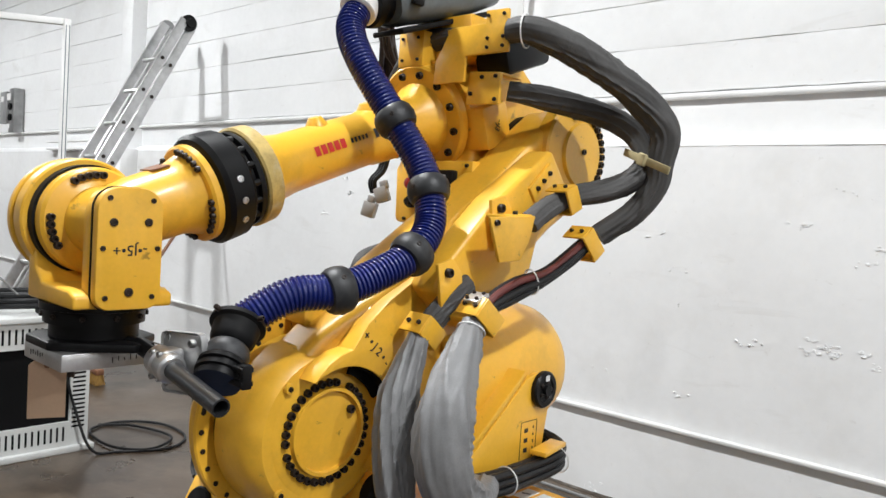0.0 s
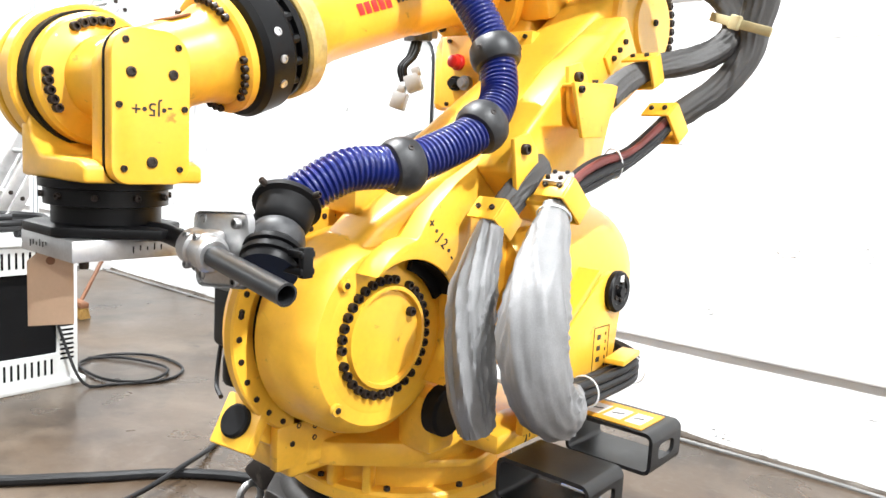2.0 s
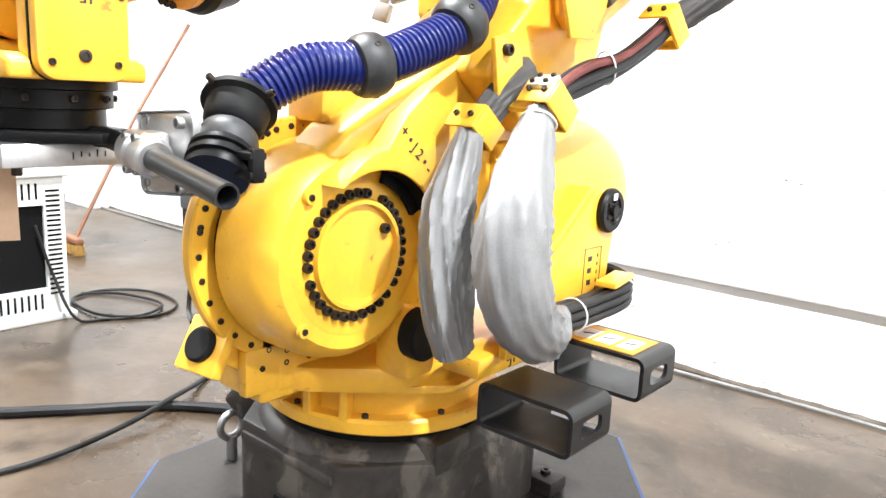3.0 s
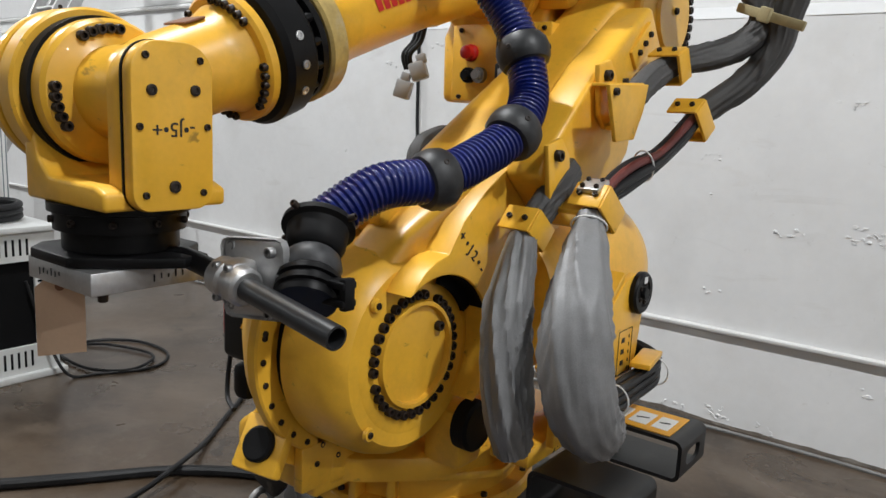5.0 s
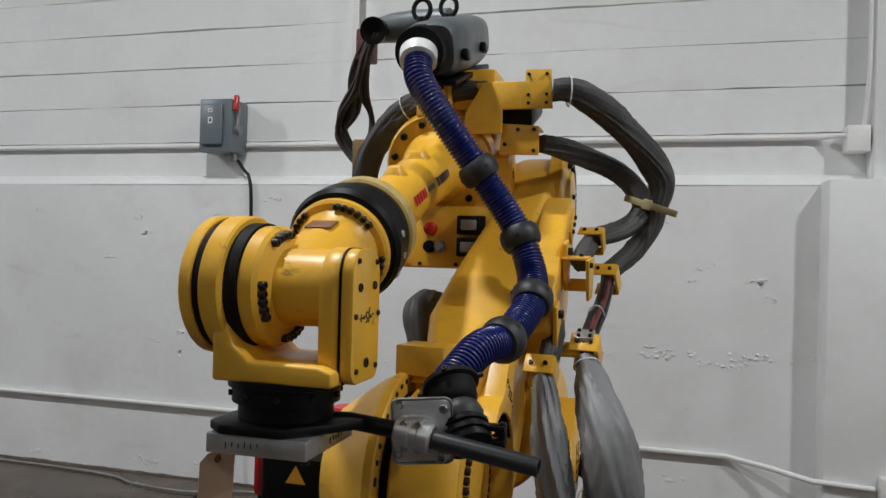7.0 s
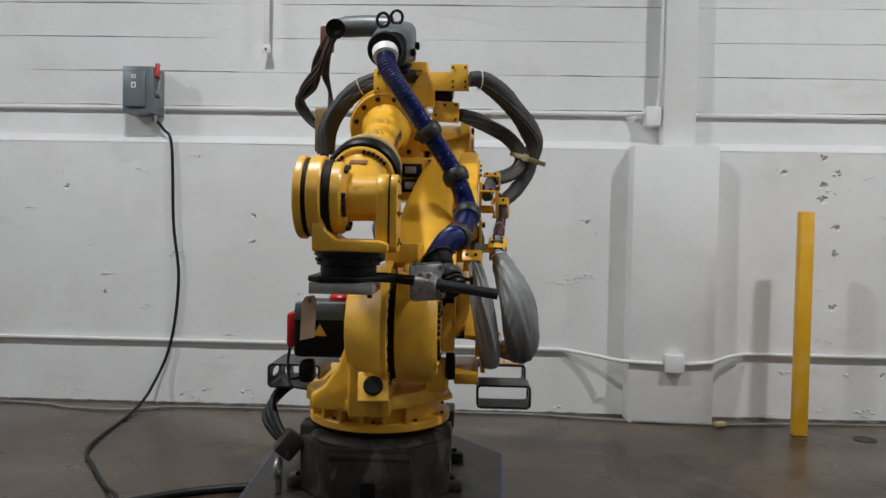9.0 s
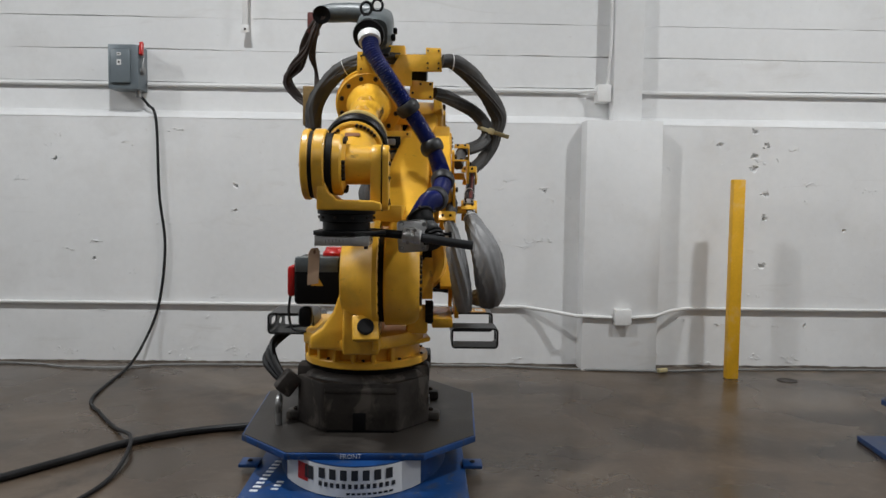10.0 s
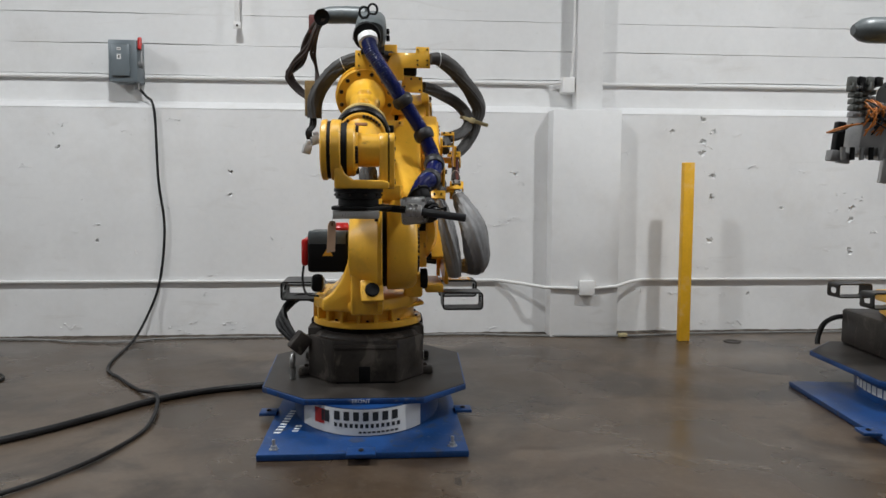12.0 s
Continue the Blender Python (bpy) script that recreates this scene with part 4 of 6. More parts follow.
for k in range(12):
    a = 2 * math.pi * (k + 0.5) / 12
    p = F4 + FA * 0.07 + Vector((1, 0, 0)) * 0.142 * math.cos(a) + UPF * 0.142 * math.sin(a)
    bolt(fore, p, FA, 0.0115)
for d, w in ((0.27, 0.03), (0.47, 0.022)):
    bm = bm_new()
    p = F4 + FA * d
    lathe(bm, p + UPF * 0.06, UPF, [(0, w + 0.014), (0.012, w + 0.012), (0.03, w), (0.036, w - 0.004)], 20)
    part("boss", bm, YELLOW, fore)
bm = bm_new()
lathe(bm, F4, FA, [(0.694, 0.11), (0.70, 0.126), (0.738, 0.128), (0.743, 0.122)], 48)
part("clamp_ring", bm, material("stained_ring", (0.5, 0.36, 0.12), 0.5, 0, 0.25, 18, 120, 0.1, (0.55, 0.52, 0.45), 0.6, 16), fore, "worn pale ring")
bm = bm_new()
lathe(bm, F4, FA, [(0.745, 0.10), (0.747, 0.120), (0.762, 0.121), (0.764, 0.108), (0.78, 0.108), (0.782, 0.126), (0.792, 0.134), (0.848, 0.136), (0.860, 0.128), (0.866, 0.110)], 56)
gear = part("gear_cover", bm, BLACK, fore, "black plastic gear cover")
for k in range(16):
    a = 2 * math.pi * k / 16
    bm = bm_new()
    p = F4 + FA * 0.772 + Vector((1, 0, 0)) * 0.112 * math.cos(a) + UPF * 0.112 * math.sin(a)
    cyl(bm, p - FA * 0.01, p + FA * 0.01, 0.009, seg=8)
    part("cog", bm, BLACK, gear)
for a in (10, -12, -34):
    r = radians(a)
    p = F4 + FA * 0.822 + (Vector((1, 0, 0)) * math.cos(r) + UPF * math.sin(r)) * 0.135
    bolt(gear, p, Vector((1, 0, 0)) * math.cos(r) + UPF * math.sin(r), 0.0085, 0.003, "cover_screw", ALU)
bm = bm_new()
lathe(bm, F4, FA, [(0.864, 0.112), (0.868, 0.118), (0.884, 0.118), (0.89, 0.112), (0.892, 0.098), (0.915, 0.088), (0.935, 0.083), (1.03, 0.080), (1.09, 0.072)], 48)
wt = part("wrist_tube", bm, YELLOW, fore)
for g in (60, 150, 240, 330):
    for k in range(6):
        a = radians(g - 22 + k * 9)
        bolt(wt, F4 + FA * 0.891 + Vector((1, 0, 0)) * 0.106 * math.cos(a) + UPF * 0.106 * math.sin(a), FA, 0.0075)
bm = bm_new()
m = Matrix((Vector((1, 0, 0)), -FA, UPF)).transposed().to_4x4()
m.translation = F4 + FA * 0.95 + UPF * 0.083
boxm(bm, m, (0.06, 0.045, 0.004), 0.001)
part("name_plate", bm, WOOD, wt, "small dark metal plate")
# printed maker's mark as plain bars on the tube
for c0, cnt, mt, h, w in ((0.552, 5, REDINK, 0.026, 0.017), (0.425, 5, INK, 0.013, 0.008), (0.335, 6, INK, 0.026, 0.014)):
    for k in range(cnt):
        bm = bm_new()
        d0 = c0 - k * (w + 0.0055)
        rr = 0.0842 if d0 < 0.335 else (0.0805 if d0 < 0.47 else 0.0813)
        cols = []
        for s in range(5):
            ang = radians(14) + (s / 4 - 0.5) * h / rr
            d = Vector((1, 0, 0)) * math.cos(ang) + UPF * math.sin(ang)
            cols.append([bm.verts.new(F4 + FA * (d0 + q) + d * rr) for q in (0, -w)])
        for a, b in zip(cols, cols[1:]):
            bm.faces.new((a[0], a[1], b[1], b[0]))
        part("print", bm, mt, fore, angle=60)

# wrist
W5 = Vector((-0.637, 1.353, 1.402))
bm = bm_new()
lathe(bm, (-0.808, W5.y, W5.z), (1, 0, 0), [(0, 0.119), (0.003, 0.131), (0.008, 0.136), (0.026, 0.137), (0.030, 0.133), (0.030, 0.128), (0.046, 0.128), (0.046, 0.133), (0.050, 0.137), (0.086, 0.137), (0.091, 0.133), (0.091, 0.122), (0.116, 0.122), (0.116, 0.114), (0.119, 0.118), (0.146, 0.118), (0.154, 0.112), (0.159, 0.09), (0.166, 0.076), (0.284, 0.074)], 64)
wrist = part("wrist", bm, YELLOW, robot, "yellow wrist with ringed drive cover")
for x0, x1, r in ((-0.7785, -0.7615, 0.1292), (-0.7175, -0.6915, 0.1232)):
    bm = bm_new()
    lathe(bm, (x0, W5.y, W5.z), (1, 0, 0), [(0, r), (x1 - x0, r)], 64)
    part("seal", bm, RUBBER, wrist, "black rubber seal")
for g in (15, 105, 195, 285):
    for k in range(5):
        a = radians(g - 18 + k * 9)
        bolt(wrist, (-0.654, W5.y + 0.101 * math.cos(a), W5.z + 0.101 * math.sin(a)), (1, 0, 0), 0.0085, 0.014)
bm = bm_new()
prism(bm, [(-0.745, 1.228), (-0.502, 1.228), (-0.502, 1.256), (-0.53, 1.266), (-0.668, 1.268), (-0.70, 1.295), (-0.725, 1.36), (-0.745, 1.36)], 1.245, 1.455, "y", 0.007, 3)
yoke = part("yoke", bm, YELLOW, robot)
bm = bm_new()
prism(bm, [(1.276, 1.232), (1.416, 1.232)] + arc(1.346, 1.412, 0.070, 0, 180, 16), -0.548, -0.505, "x", 0.008)
part("yoke_arm", bm, YELLOW, yoke)
rp = arc(1.385, 1.258, 0.03, -90, 0, 6) + arc(1.367, 1.432, 0.048, 0, 90, 8) + arc(1.325, 1.432, 0.048, 90, 180, 8) + arc(1.307, 1.258, 0.03, 180, 270, 6)
bm = bm_new()
prism(bm, [(1.346 + (u - 1.346) * 1.02, 1.355 + (v - 1.355) * 1.01) for u, v in rp], -0.506, -0.502, "x")
part("panel_gasket", bm, RUBBER, yoke)
bm = bm_new()
prism(bm, rp, -0.503, -0.478, "x", 0.004)
pan = part("wrist_panel", bm, YELLOW, yoke)
for y, z, r in ((1.309, 1.408, 0.0085), (1.382, 1.410, 0.0085), (1.345, 1.265, 0.0095), (1.300, 1.457, 0.0055), (1.391, 1.455, 0.0055), (1.297, 1.254, 0.0055), (1.395, 1.254, 0.0055), (1.289, 1.355, 0.0055), (1.403, 1.355, 0.0055)):
    bolt(pan, (-0.478, y, z), (1, 0, 0), r, 0.004)
words("-•J5•+", 0.031, INK, yoke, (-0.4775, 1.345, 1.352), (0, -1, 0), (0, 0, -1))
# tool flange
FC = Vector((-0.642, 1.35, 0))
bm = bm_new()
lathe(bm, (FC.x, FC.y, 0), (0, 0, 1), [(1.15, 0.075), (1.152, 0.092), (1.182, 0.092), (1.184, 0.104), (1.212, 0.104), (1.214, 0.112), (1.2285, 0.112)], 48)
flange = part("tool_flange", bm, BLACK, robot, "black round tool flange")
bars(flange, WHITEINK, (FC.x + 0.098 * math.cos(-0.9), FC.y + 0.098 * math.sin(-0.9) - 0.0, 1.195), (0.78, 0.62, 0), (0, 0, 1), [(0, 0, 0.007, 0.02)], "mark")
for k in range(10):
    a = 2 * math.pi * k / 10
    bolt(flange, (FC.x + 0.104 * math.cos(a), FC.y + 0.104 * math.sin(a), 1.2), (math.cos(a), math.sin(a), 0), 0.006)
bm = bm_new()
out = [(-0.76, 1.27), (-0.72, 1.235), (-0.60, 1.235), (-0.53, 1.31), (-0.49, 1.37), (-0.50, 1.42), (-0.57, 1.43), (-0.60, 1.47), (-0.72, 1.47), (-0.76, 1.43)]
prism(bm, out, 1.132, 1.150, "z", 0.004)
part("adapter", bm, BLACK, robot, "black adapter plate")
bm = bm_new()
box(bm, (-0.752, 1.245, 1.094), (-0.548, 1.462, 1.131), 0.003)
tp = part("tool_plate", bm, ALU, robot, "bare aluminium tool plate with hand-marked digits")
bars(tp, INK, (-0.68, 1.2445, 1.112), (1, 0, 0.05), (0, 0, 1), [(-0.03 + k * 0.013, 0.002 * (k % 2), 0.0018, 0.012 - 0.003 * (k % 3)) for k in range(6)], "marks")
bars(tp, INK, (-0.547, 1.38, 1.112), (0, 1, 0.05), (0, 0, 1), [(-0.03 + k * 0.013, 0.002 * (k % 2), 0.0018, 0.012 - 0.003 * (k % 3)) for k in range(5)], "marks")
bolt(tp, (-0.56, 1.27, 1.094), (0, 0, -1), 0.008, 0.012)
bm = bm_new()
tube(bm, [Vector(p) for p in ((-0.60, 1.37, 1.142), (-0.53, 1.40, 1.140), (-0.45, 1.392, 1.134), (-0.36, 1.386, 1.125))], 0.017, 14)
part("holder_arm", bm, BLACK, robot)
bm = bm_new()
a, b = Vector((-0.43, 1.388, 1.133)), Vector((-0.148, 1.368, 1.094))
lathe(bm, a, b - a, [(0, 0.018), ((b - a).length, 0.018), ((b - a).length, 0.0145), ((b - a).length - 0.06, 0.0145)], 28)
part("pipe_handle", bm, material("grey_black_pipe", (0.02, 0.021, 0.023), 0.36, 0, 0.3, 12, 120, 0.06), robot, "hollow dark plastic pipe")
bm = bm_new()
d = (b - a).normalized()
lathe(bm, a + d * 0.005, d, [(0, 0.026), (0.004, 0.031), (0.03, 0.032), (0.034, 0.027), (0.046, 0.027), (0.05, 0.031), (0.07, 0.030), (0.074, 0.025)], 28)
boxm(bm, Matrix.Translation(a + d * 0.04 + Vector((0, 0.008, 0))), (0.046, 0.05, 0.066), 0.01)
clampc = part("pipe_clamp", bm, ALU, robot, "cast aluminium pipe clamp")
for sx in (-0.014, 0.014):
    for sz in (-0.024, 0.024):
        bolt(clampc, a + d * 0.04 + Vector((sx, -0.017, sz)), (0, -1, 0), 0.007, 0.007, "hex_bolt", STEEL)
bm = bm_new()
boxm(bm, Matrix.Translation(a + d * 0.045 + Vector((0.0, 0.04, 0))) @ pose(0, 0, 0, 0, -4, 12), (0.122, 0.012, 0.128), 0.014)
plate = part("clamp_plate", bm, ALU, robot, "aluminium plate with four bolts")
for sx in (-0.044, 0.044):
    for sz in (-0.048, 0.048):
        bolt(plate, a + d * 0.045 + Vector((sx, 0.034, sz)), (0, -1, 0), 0.009, 0.009, "hex_bolt", STEEL)
# nozzle below the hose
n0, n1 = Vector((-0.362, 1.535, 1.205)), Vector((-0.30, 1.452, 1.105))
d = (n1 - n0).normalized()
bm = bm_new()
lathe(bm, n0, d, [(-0.004, 0.045), (0, 0.060), (0.010, 0.061), (0.014, 0.051), (0.045, 0.048), (0.058, 0.042), (0.062, 0.036)], 36)
nz = part("nozzle", bm, RUBBER, robot, "black plastic nozzle joined to the hose")
bm = bm_new()
lathe(bm, n0 + d * 0.058, d, [(0, 0.034), (0.010, 0.044), (0.028, 0.049), (0.046, 0.043), (0.058, 0.034)], 28)
part("ball_joint", bm, RING, nz)
bm = bm_new()
lathe(bm, n0 + d * 0.10, d, [(0, 0.044), (0.008, 0.052), (0.016, 0.052), (0.018, 0.046), (0.023, 0.046), (0.025, 0.052), (0.034, 0.052), (0.036, 0.046), (0.041, 0.046), (0.043, 0.05), (0.052, 0.048)], 28)
for lift in (-0.014, 0.014):
    boxm(bm, Matrix.Translation(n0 + d * 0.122 + Vector((0.055, 0.01, lift))), (0.05, 0.03, 0.012), 0.003)
boxm(bm, Matrix.Translation(n0 + d * 0.122 + Vector((0.074, 0.01, 0))), (0.014, 0.022, 0.05), 0.003)
part("collar", bm, BLACK, nz)
for k in range(4):
    a2 = math.pi / 2 * k + 0.5
    f = frame_to(d)
    bolt(nz, n0 + d * 0.006 + f @ Vector((0.06 * math.cos(a2), 0.06 * math.sin(a2), 0)), f @ Vector((math.cos(a2), math.sin(a2), 0)), 0.006, 0.012)

# blue corrugated hose
HP = [(-0.610, 2.03, 2.018), (-0.592, 1.99, 1.952), (-0.53, 1.985, 1.855), (-0.425, 2.021, 1.703), (-0.355, 2.045, 1.60), (-0.309, 2.043, 1.522), (-0.272, 2.015, 1.43), (-0.258, 1.943, 1.362), (-0.27, 1.85, 1.315), (-0.292, 1.747, 1.277), (-0.326, 1.635, 1.264), (-0.362, 1.535, 1.205)]
line = even(HP, 0.00155)
bm = bm_new()
tube(bm, line, lambda i, n: 0.0385 + 0.0028 * math.cos(2 * math.pi * i / 7.0), 24)
hose = part("vacuum_hose", bm, HOSE, robot, "dark blue corrugated plastic hose", angle=80)


def nearest(line, p):
    return min(range(len(line)), key=lambda i: (line[i] - Vector(p)).length)


for p in ((-0.425, 2.021, 1.703), (-0.309, 2.043, 1.522), (-0.258, 1.943, 1.362), (-0.292, 1.747, 1.277)):
    i = nearest(line, p)
    d = (line[i + 8] - line[i - 8]).normalized()
    bm = bm_new()
    lathe(bm, line[i], d, [(-0.030, 0.043), (-0.028, 0.048), (-0.018, 0.054), (0, 0.0565), (0.018, 0.054), (0.028, 0.048), (0.030, 0.043)], 36)
    cf = part("cuff", bm, RING, hose, "black ball cuff")
    f = frame_to(d)
    for a in (40, 160, 280):
        r = f @ Vector((math.cos(radians(a)), math.sin(radians(a)), 0))
        bolt(cf, line[i] + r * 0.0545, r, 0.006, 0.003)
bm = bm_new()
dd = (line[0] - line[30]).normalized()
lathe(bm, line[0] - dd * 0.012, dd, [(0, 0.047), (0.004, 0.053), (0.04, 0.054), (0.044, 0.05)], 32)
part("white_collar", bm, WHITE, hose, "white plastic collar")

# spring balancer and its bracket behind the arm
bm = bm_new()
ang = [(0.0, 0.10), (0.004, 0.19), (0.03, 0.205), (0.38, 0.21), (0.46, 0.205), (0.53, 0.188), (0.58, 0.155), (0.61, 0.10), (0.618, 0.03)]
lathe(bm, (-0.43, 2.115, 0.985), (0, 1, 0.02), ang, 40)
part("balancer", bm, YELLOW, robot, "round yellow spring balancer housing")
bm = bm_new()
prism(bm, [(2.04, 0.775), (2.10, 0.83), (2.34, 1.02), (2.40, 1.035), (2.465, 0.97), (2.44, 0.83), (2.415, 0.755), (2.2, 0.70), (2.04, 0.70)], -0.19, -0.17, "x", 0.004)
wp = part("side_plate", bm, YELLOW, robot, "yellow side plate with an etched table")
bm = bm_new()
prism(bm, [(2.10, 0.835), (2.34, 1.025), (2.335, 1.045), (2.09, 0.85)], -0.26, -0.172, "x", 0.003)
part("plate_lip", bm, YELLOW, wp)
bm = bm_new()
lathe(bm, (-0.17, 2.415, 0.985), (1, 0, 0), [(0, 0.052), (0.012, 0.053), (0.018, 0.048), (0.018, 0.035), (0.014, 0.032), (0.014, 0.015), (0.024, 0.013)], 32)
kn = part("cover_disc", bm, BLACK, wp, "round black slotted disc")
for k in range(5):
    a = 2 * math.pi * k / 5
    bolt(kn, (-0.154, 2.415 + 0.024 * math.cos(a), 0.985 + 0.024 * math.sin(a)), (1, 0, 0), 0.006, 0.003)
bars(kn, LABEL, (-0.151, 2.415, 1.018), (0, 1, 0), (0, 0, 1), [(0, 0, 0.018, 0.016)], "sticker")
etch = [(0, 0.055, 0.074, 0.0016), (0, -0.055, 0.074, 0.0016), (-0.037, 0, 0.0016, 0.11), (0.037, 0, 0.0016, 0.11)]
etch += [(0.022, 0.035 - 0.02 * k, 0.004, 0.008) for k in range(5)] + [(-0.012, 0.03 - 0.028 * k, 0.016, 0.012) for k in range(3)]
bars(wp, INK, (-0.1695, 2.365, 0.845), (0, 1, 0), (0, 0, 1), etch, "etched_table")
for y, z in ((2.06, 0.75), (2.14, 0.735), (2.22, 0.725)):
    bolt(wp, (-0.17, y, z), (1, 0, 0), 0.007)
bm = bm_new()
box(bm, (-0.30, 1.99, 0.66), (-0.20, 2.42, 0.705), 0.008)
dk = part("deck_beam", bm, YELLOW, robot)
words("•J1•+", 0.034, INK, dk, (-0.199, 2.12, 0.683), (0, 1, 0), (0, 0, 1))


def fork_pocket(x0, x1, y0, y1, z0, z1, side, owner):
    """A rounded rectangular steel tunnel with a slot cut through its outer wall."""
    r, t = 0.02, 0.009
    xs = x1 if side > 0 else x0
    ym, zm = (y0 + y1) / 2, (z0 + z1) / 2
    half = (y1 - y0) * 0.27

    def ring(g):
        q = arc(x1 - r, z0 + r, r - g, -90, 0, 4) + arc(x1 - r, z1 - r, r - g, 0, 90, 4) + arc(x0 + r, z1 - r, r - g, 90, 180, 4) + arc(x0 + r, z0 + r, r - g, 180, 270, 4)
        return q
    outer, inner = ring(0), ring(t)
    skip = 4 if side > 0 else 14
    bm = bm_new()
    lo = [[bm.verts.new((u, y, v)) for u, v in q] for y in (y0, y1) for q in (outer, inner)]
    n = len(outer)
    fs = []
    for k in range(n):
        j = (k + 1) % n
        for a, b in ((lo[0], lo[2]), (lo[3], lo[1]), (lo[1], lo[0]), (lo[2], lo[3])):
            if k == skip and (a is lo[0] or a is lo[3]):
                continue
            fs.append(bm.faces.new((a[k], a[j], b[j], b[k])))
    # the outer wall, cut open round the slot
    za, zb = z0 + r, z1 - r
    rims = []
    for x in (xs, xs - side * t):
        rect, slot = [], []
        for k in range(24):
            a = 2 * math.pi * k / 24
            c, d = math.cos(a), math.sin(a)
            m = max(abs(c), abs(d))
            rect.append(bm.verts.new((x, ym + (y1 - y0) / 2 * c / m, zm + (zb - za) / 2 * d / m)))
            slot.append(bm.verts.new((x, ym + half * math.copysign(abs(c) ** 0.5, c), zm + 0.019 * math.copysign(abs(d) ** 0.6, d))))
        for k in range(24):
            j = (k + 1) % 24
            fs.append(bm.faces.new((rect[k], rect[j], slot[j], slot[k])))
        rims.append(slot)
    for k in range(24):
        j = (k + 1) % 24
        fs.append(bm.faces.new((rims[0][k], rims[0][j], rims[1][j], rims[1][k])))
    bmesh.ops.remove_doubles(bm, verts=bm.verts, dist=0.0002)
    bmesh.ops.recalc_face_normals(bm, faces=bm.faces)
    return part("fork_pocket", bm, POCKET, owner, "black steel forklift pocket")


fork_pocket(-0.205, 0.022, 2.0, 2.15, 0.56, 0.66, 1, robot)
f2 = fork_pocket(-0.205, 0.02, 2.29, 2.45, 0.592, 0.692, 1, robot)
bm = bm_new()
box(bm, (-0.19, 2.30, 0.6925), (-0.015, 2.43, 0.6945))
lb = part("warning_label", bm, AMBER, f2, "amber warning label", angle=0)
for u, w in ((-0.055, 0.04), (0, 0.045), (0.055, 0.04)):
    bars(lb, LABEL, (-0.105 + u, 2.362, 0.695), (1, 0, 0), (0, 1, 0), [(0, 0, w, 0.075)], "symbol")
for u, w in ((-0.055, 0.025), (0, 0.03), (0.055, 0.025)):
    bars(lb, INK, (-0.105 + u, 2.362, 0.6958), (1, 0.4, 0), (-0.4, 1, 0), [(0, 0, w, 0.006)], "symbol_ink")
fork_pocket(-1.095, -0.87, 2.05, 2.30, 0.612, 0.716, -1, robot)
fork_pocket(-1.12, -0.88, 2.38, 2.6, 0.56, 0.66, -1, robot)

# shoulder motor on the far side
bm = bm_new()
box(bm, (-0.915, 1.745, 0.80), (-0.70, 1.99, 1.008), 0.018, seg=3)
mo = part("shoulder_motor", bm, BLACK, robot, "black motor block with red caps")
bm = bm_new()
box(bm, (-0.91, 1.742, 0.945), (-0.72, 1.80, 1.012), 0.006)
part("motor_cover", bm, GREYUNIT, mo)
bm = bm_new()
box(bm, (-0.95, 1.77, 0.83), (-0.914, 1.95, 0.97), 0.016)
part("end_cap", bm, RED, mo, "red plastic end cap")
bm = bm_new()
lathe(bm, (-0.76, 1.95, 1.0), (0, 0, 1), [(0, 0.055), (0.02, 0.055), (0.03, 0.045), (0.045, 0.04)], 20)
part("top_cap", bm, RED, mo, "red plastic cap")
bm = bm_new()
prism(bm, [(-0.84, 0.885), (-0.785, 0.885), (-0.8125, 0.93)], 1.7425, 1.744, "y")
tri_mark = part("warning_triangle", bm, AMBER, mo, "amber warning triangle", angle=0)
bm = bm_new()
boxm(bm, pose(-0.87, 1.80, 0.74, 0, 0, 0), (0.06, 0.08, 0.09), 0.02)
part("plug_housing", bm, BLACK, mo)
for pts in ([(-0.94, 1.80, 0.83), (-0.945, 1.79, 0.76), (-0.925, 1.77, 0.69), (-0.86, 1.74, 0.68)],):
    bm = bm_new()
    tube(bm, even(pts, 0.01), 0.006, 8)
    part("motor_wire", bm, CABLE, mo)
for k, off in enumerate((0, 0.03, 0.06)):
    bm = bm_new()
    tube(bm, even([(-0.90, 2.28, 0.60 - off * 0.4), (-1.02, 2.2 + off, 0.61 - off * 0.3), (-1.085 - off * 0.5, 2.12, 0.55 - off), (-1.04 - off * 0.3, 2.04, 0.45 - off * 0.5), (-0.95, 1.98, 0.36)], 0.015), 0.017, 10)
    part("base_cable", bm, CABLE, robot)
bm = bm_new()
boxm(bm, pose(-0.985, 1.99, 0.39, 0, 40, 20), (0.09, 0.08, 0.11), 0.015)
part("base_connector", bm, CASTING, robot)

# cable brackets along the arm
def bracket(name, at, size, rot=(0, 0, 0), bevel=0.003, label=""):
    bm = bm_new()
    boxm(bm, pose(*at, *rot), size, bevel)
    return part(name, bm, YELLOW, robot, label)


TILTX = math.degrees(math.atan2(ARM.z, ARM.y))


def guide(c, size, rot):
    """A folded yellow sheet guide: two flanges and a web, open on one side."""
    bm = bm_new()
    m = pose(*c, *rot)
    w, d, h = size
    boxm(bm, m @ Matrix.Translation((w / 2, 0, 0)), (0.008, d, h), 0.002)
    boxm(bm, m @ Matrix.Translation((0, 0, h / 2)), (w, d, 0.006), 0.002)
    boxm(bm, m @ Matrix.Translation((0, 0, -h / 2)), (w, d, 0.006), 0.002)
    g = part("cable_guide", bm, YELLOW, robot, "folded yellow sheet cable guide")
    mm = m.to_3x3()
    for s in (-0.25, 0.25):
        bolt(g, m @ Vector((w * s, 0, h / 2 + 0.003)), mm @ Vector((0, 0, 1)), 0.006)
    return g


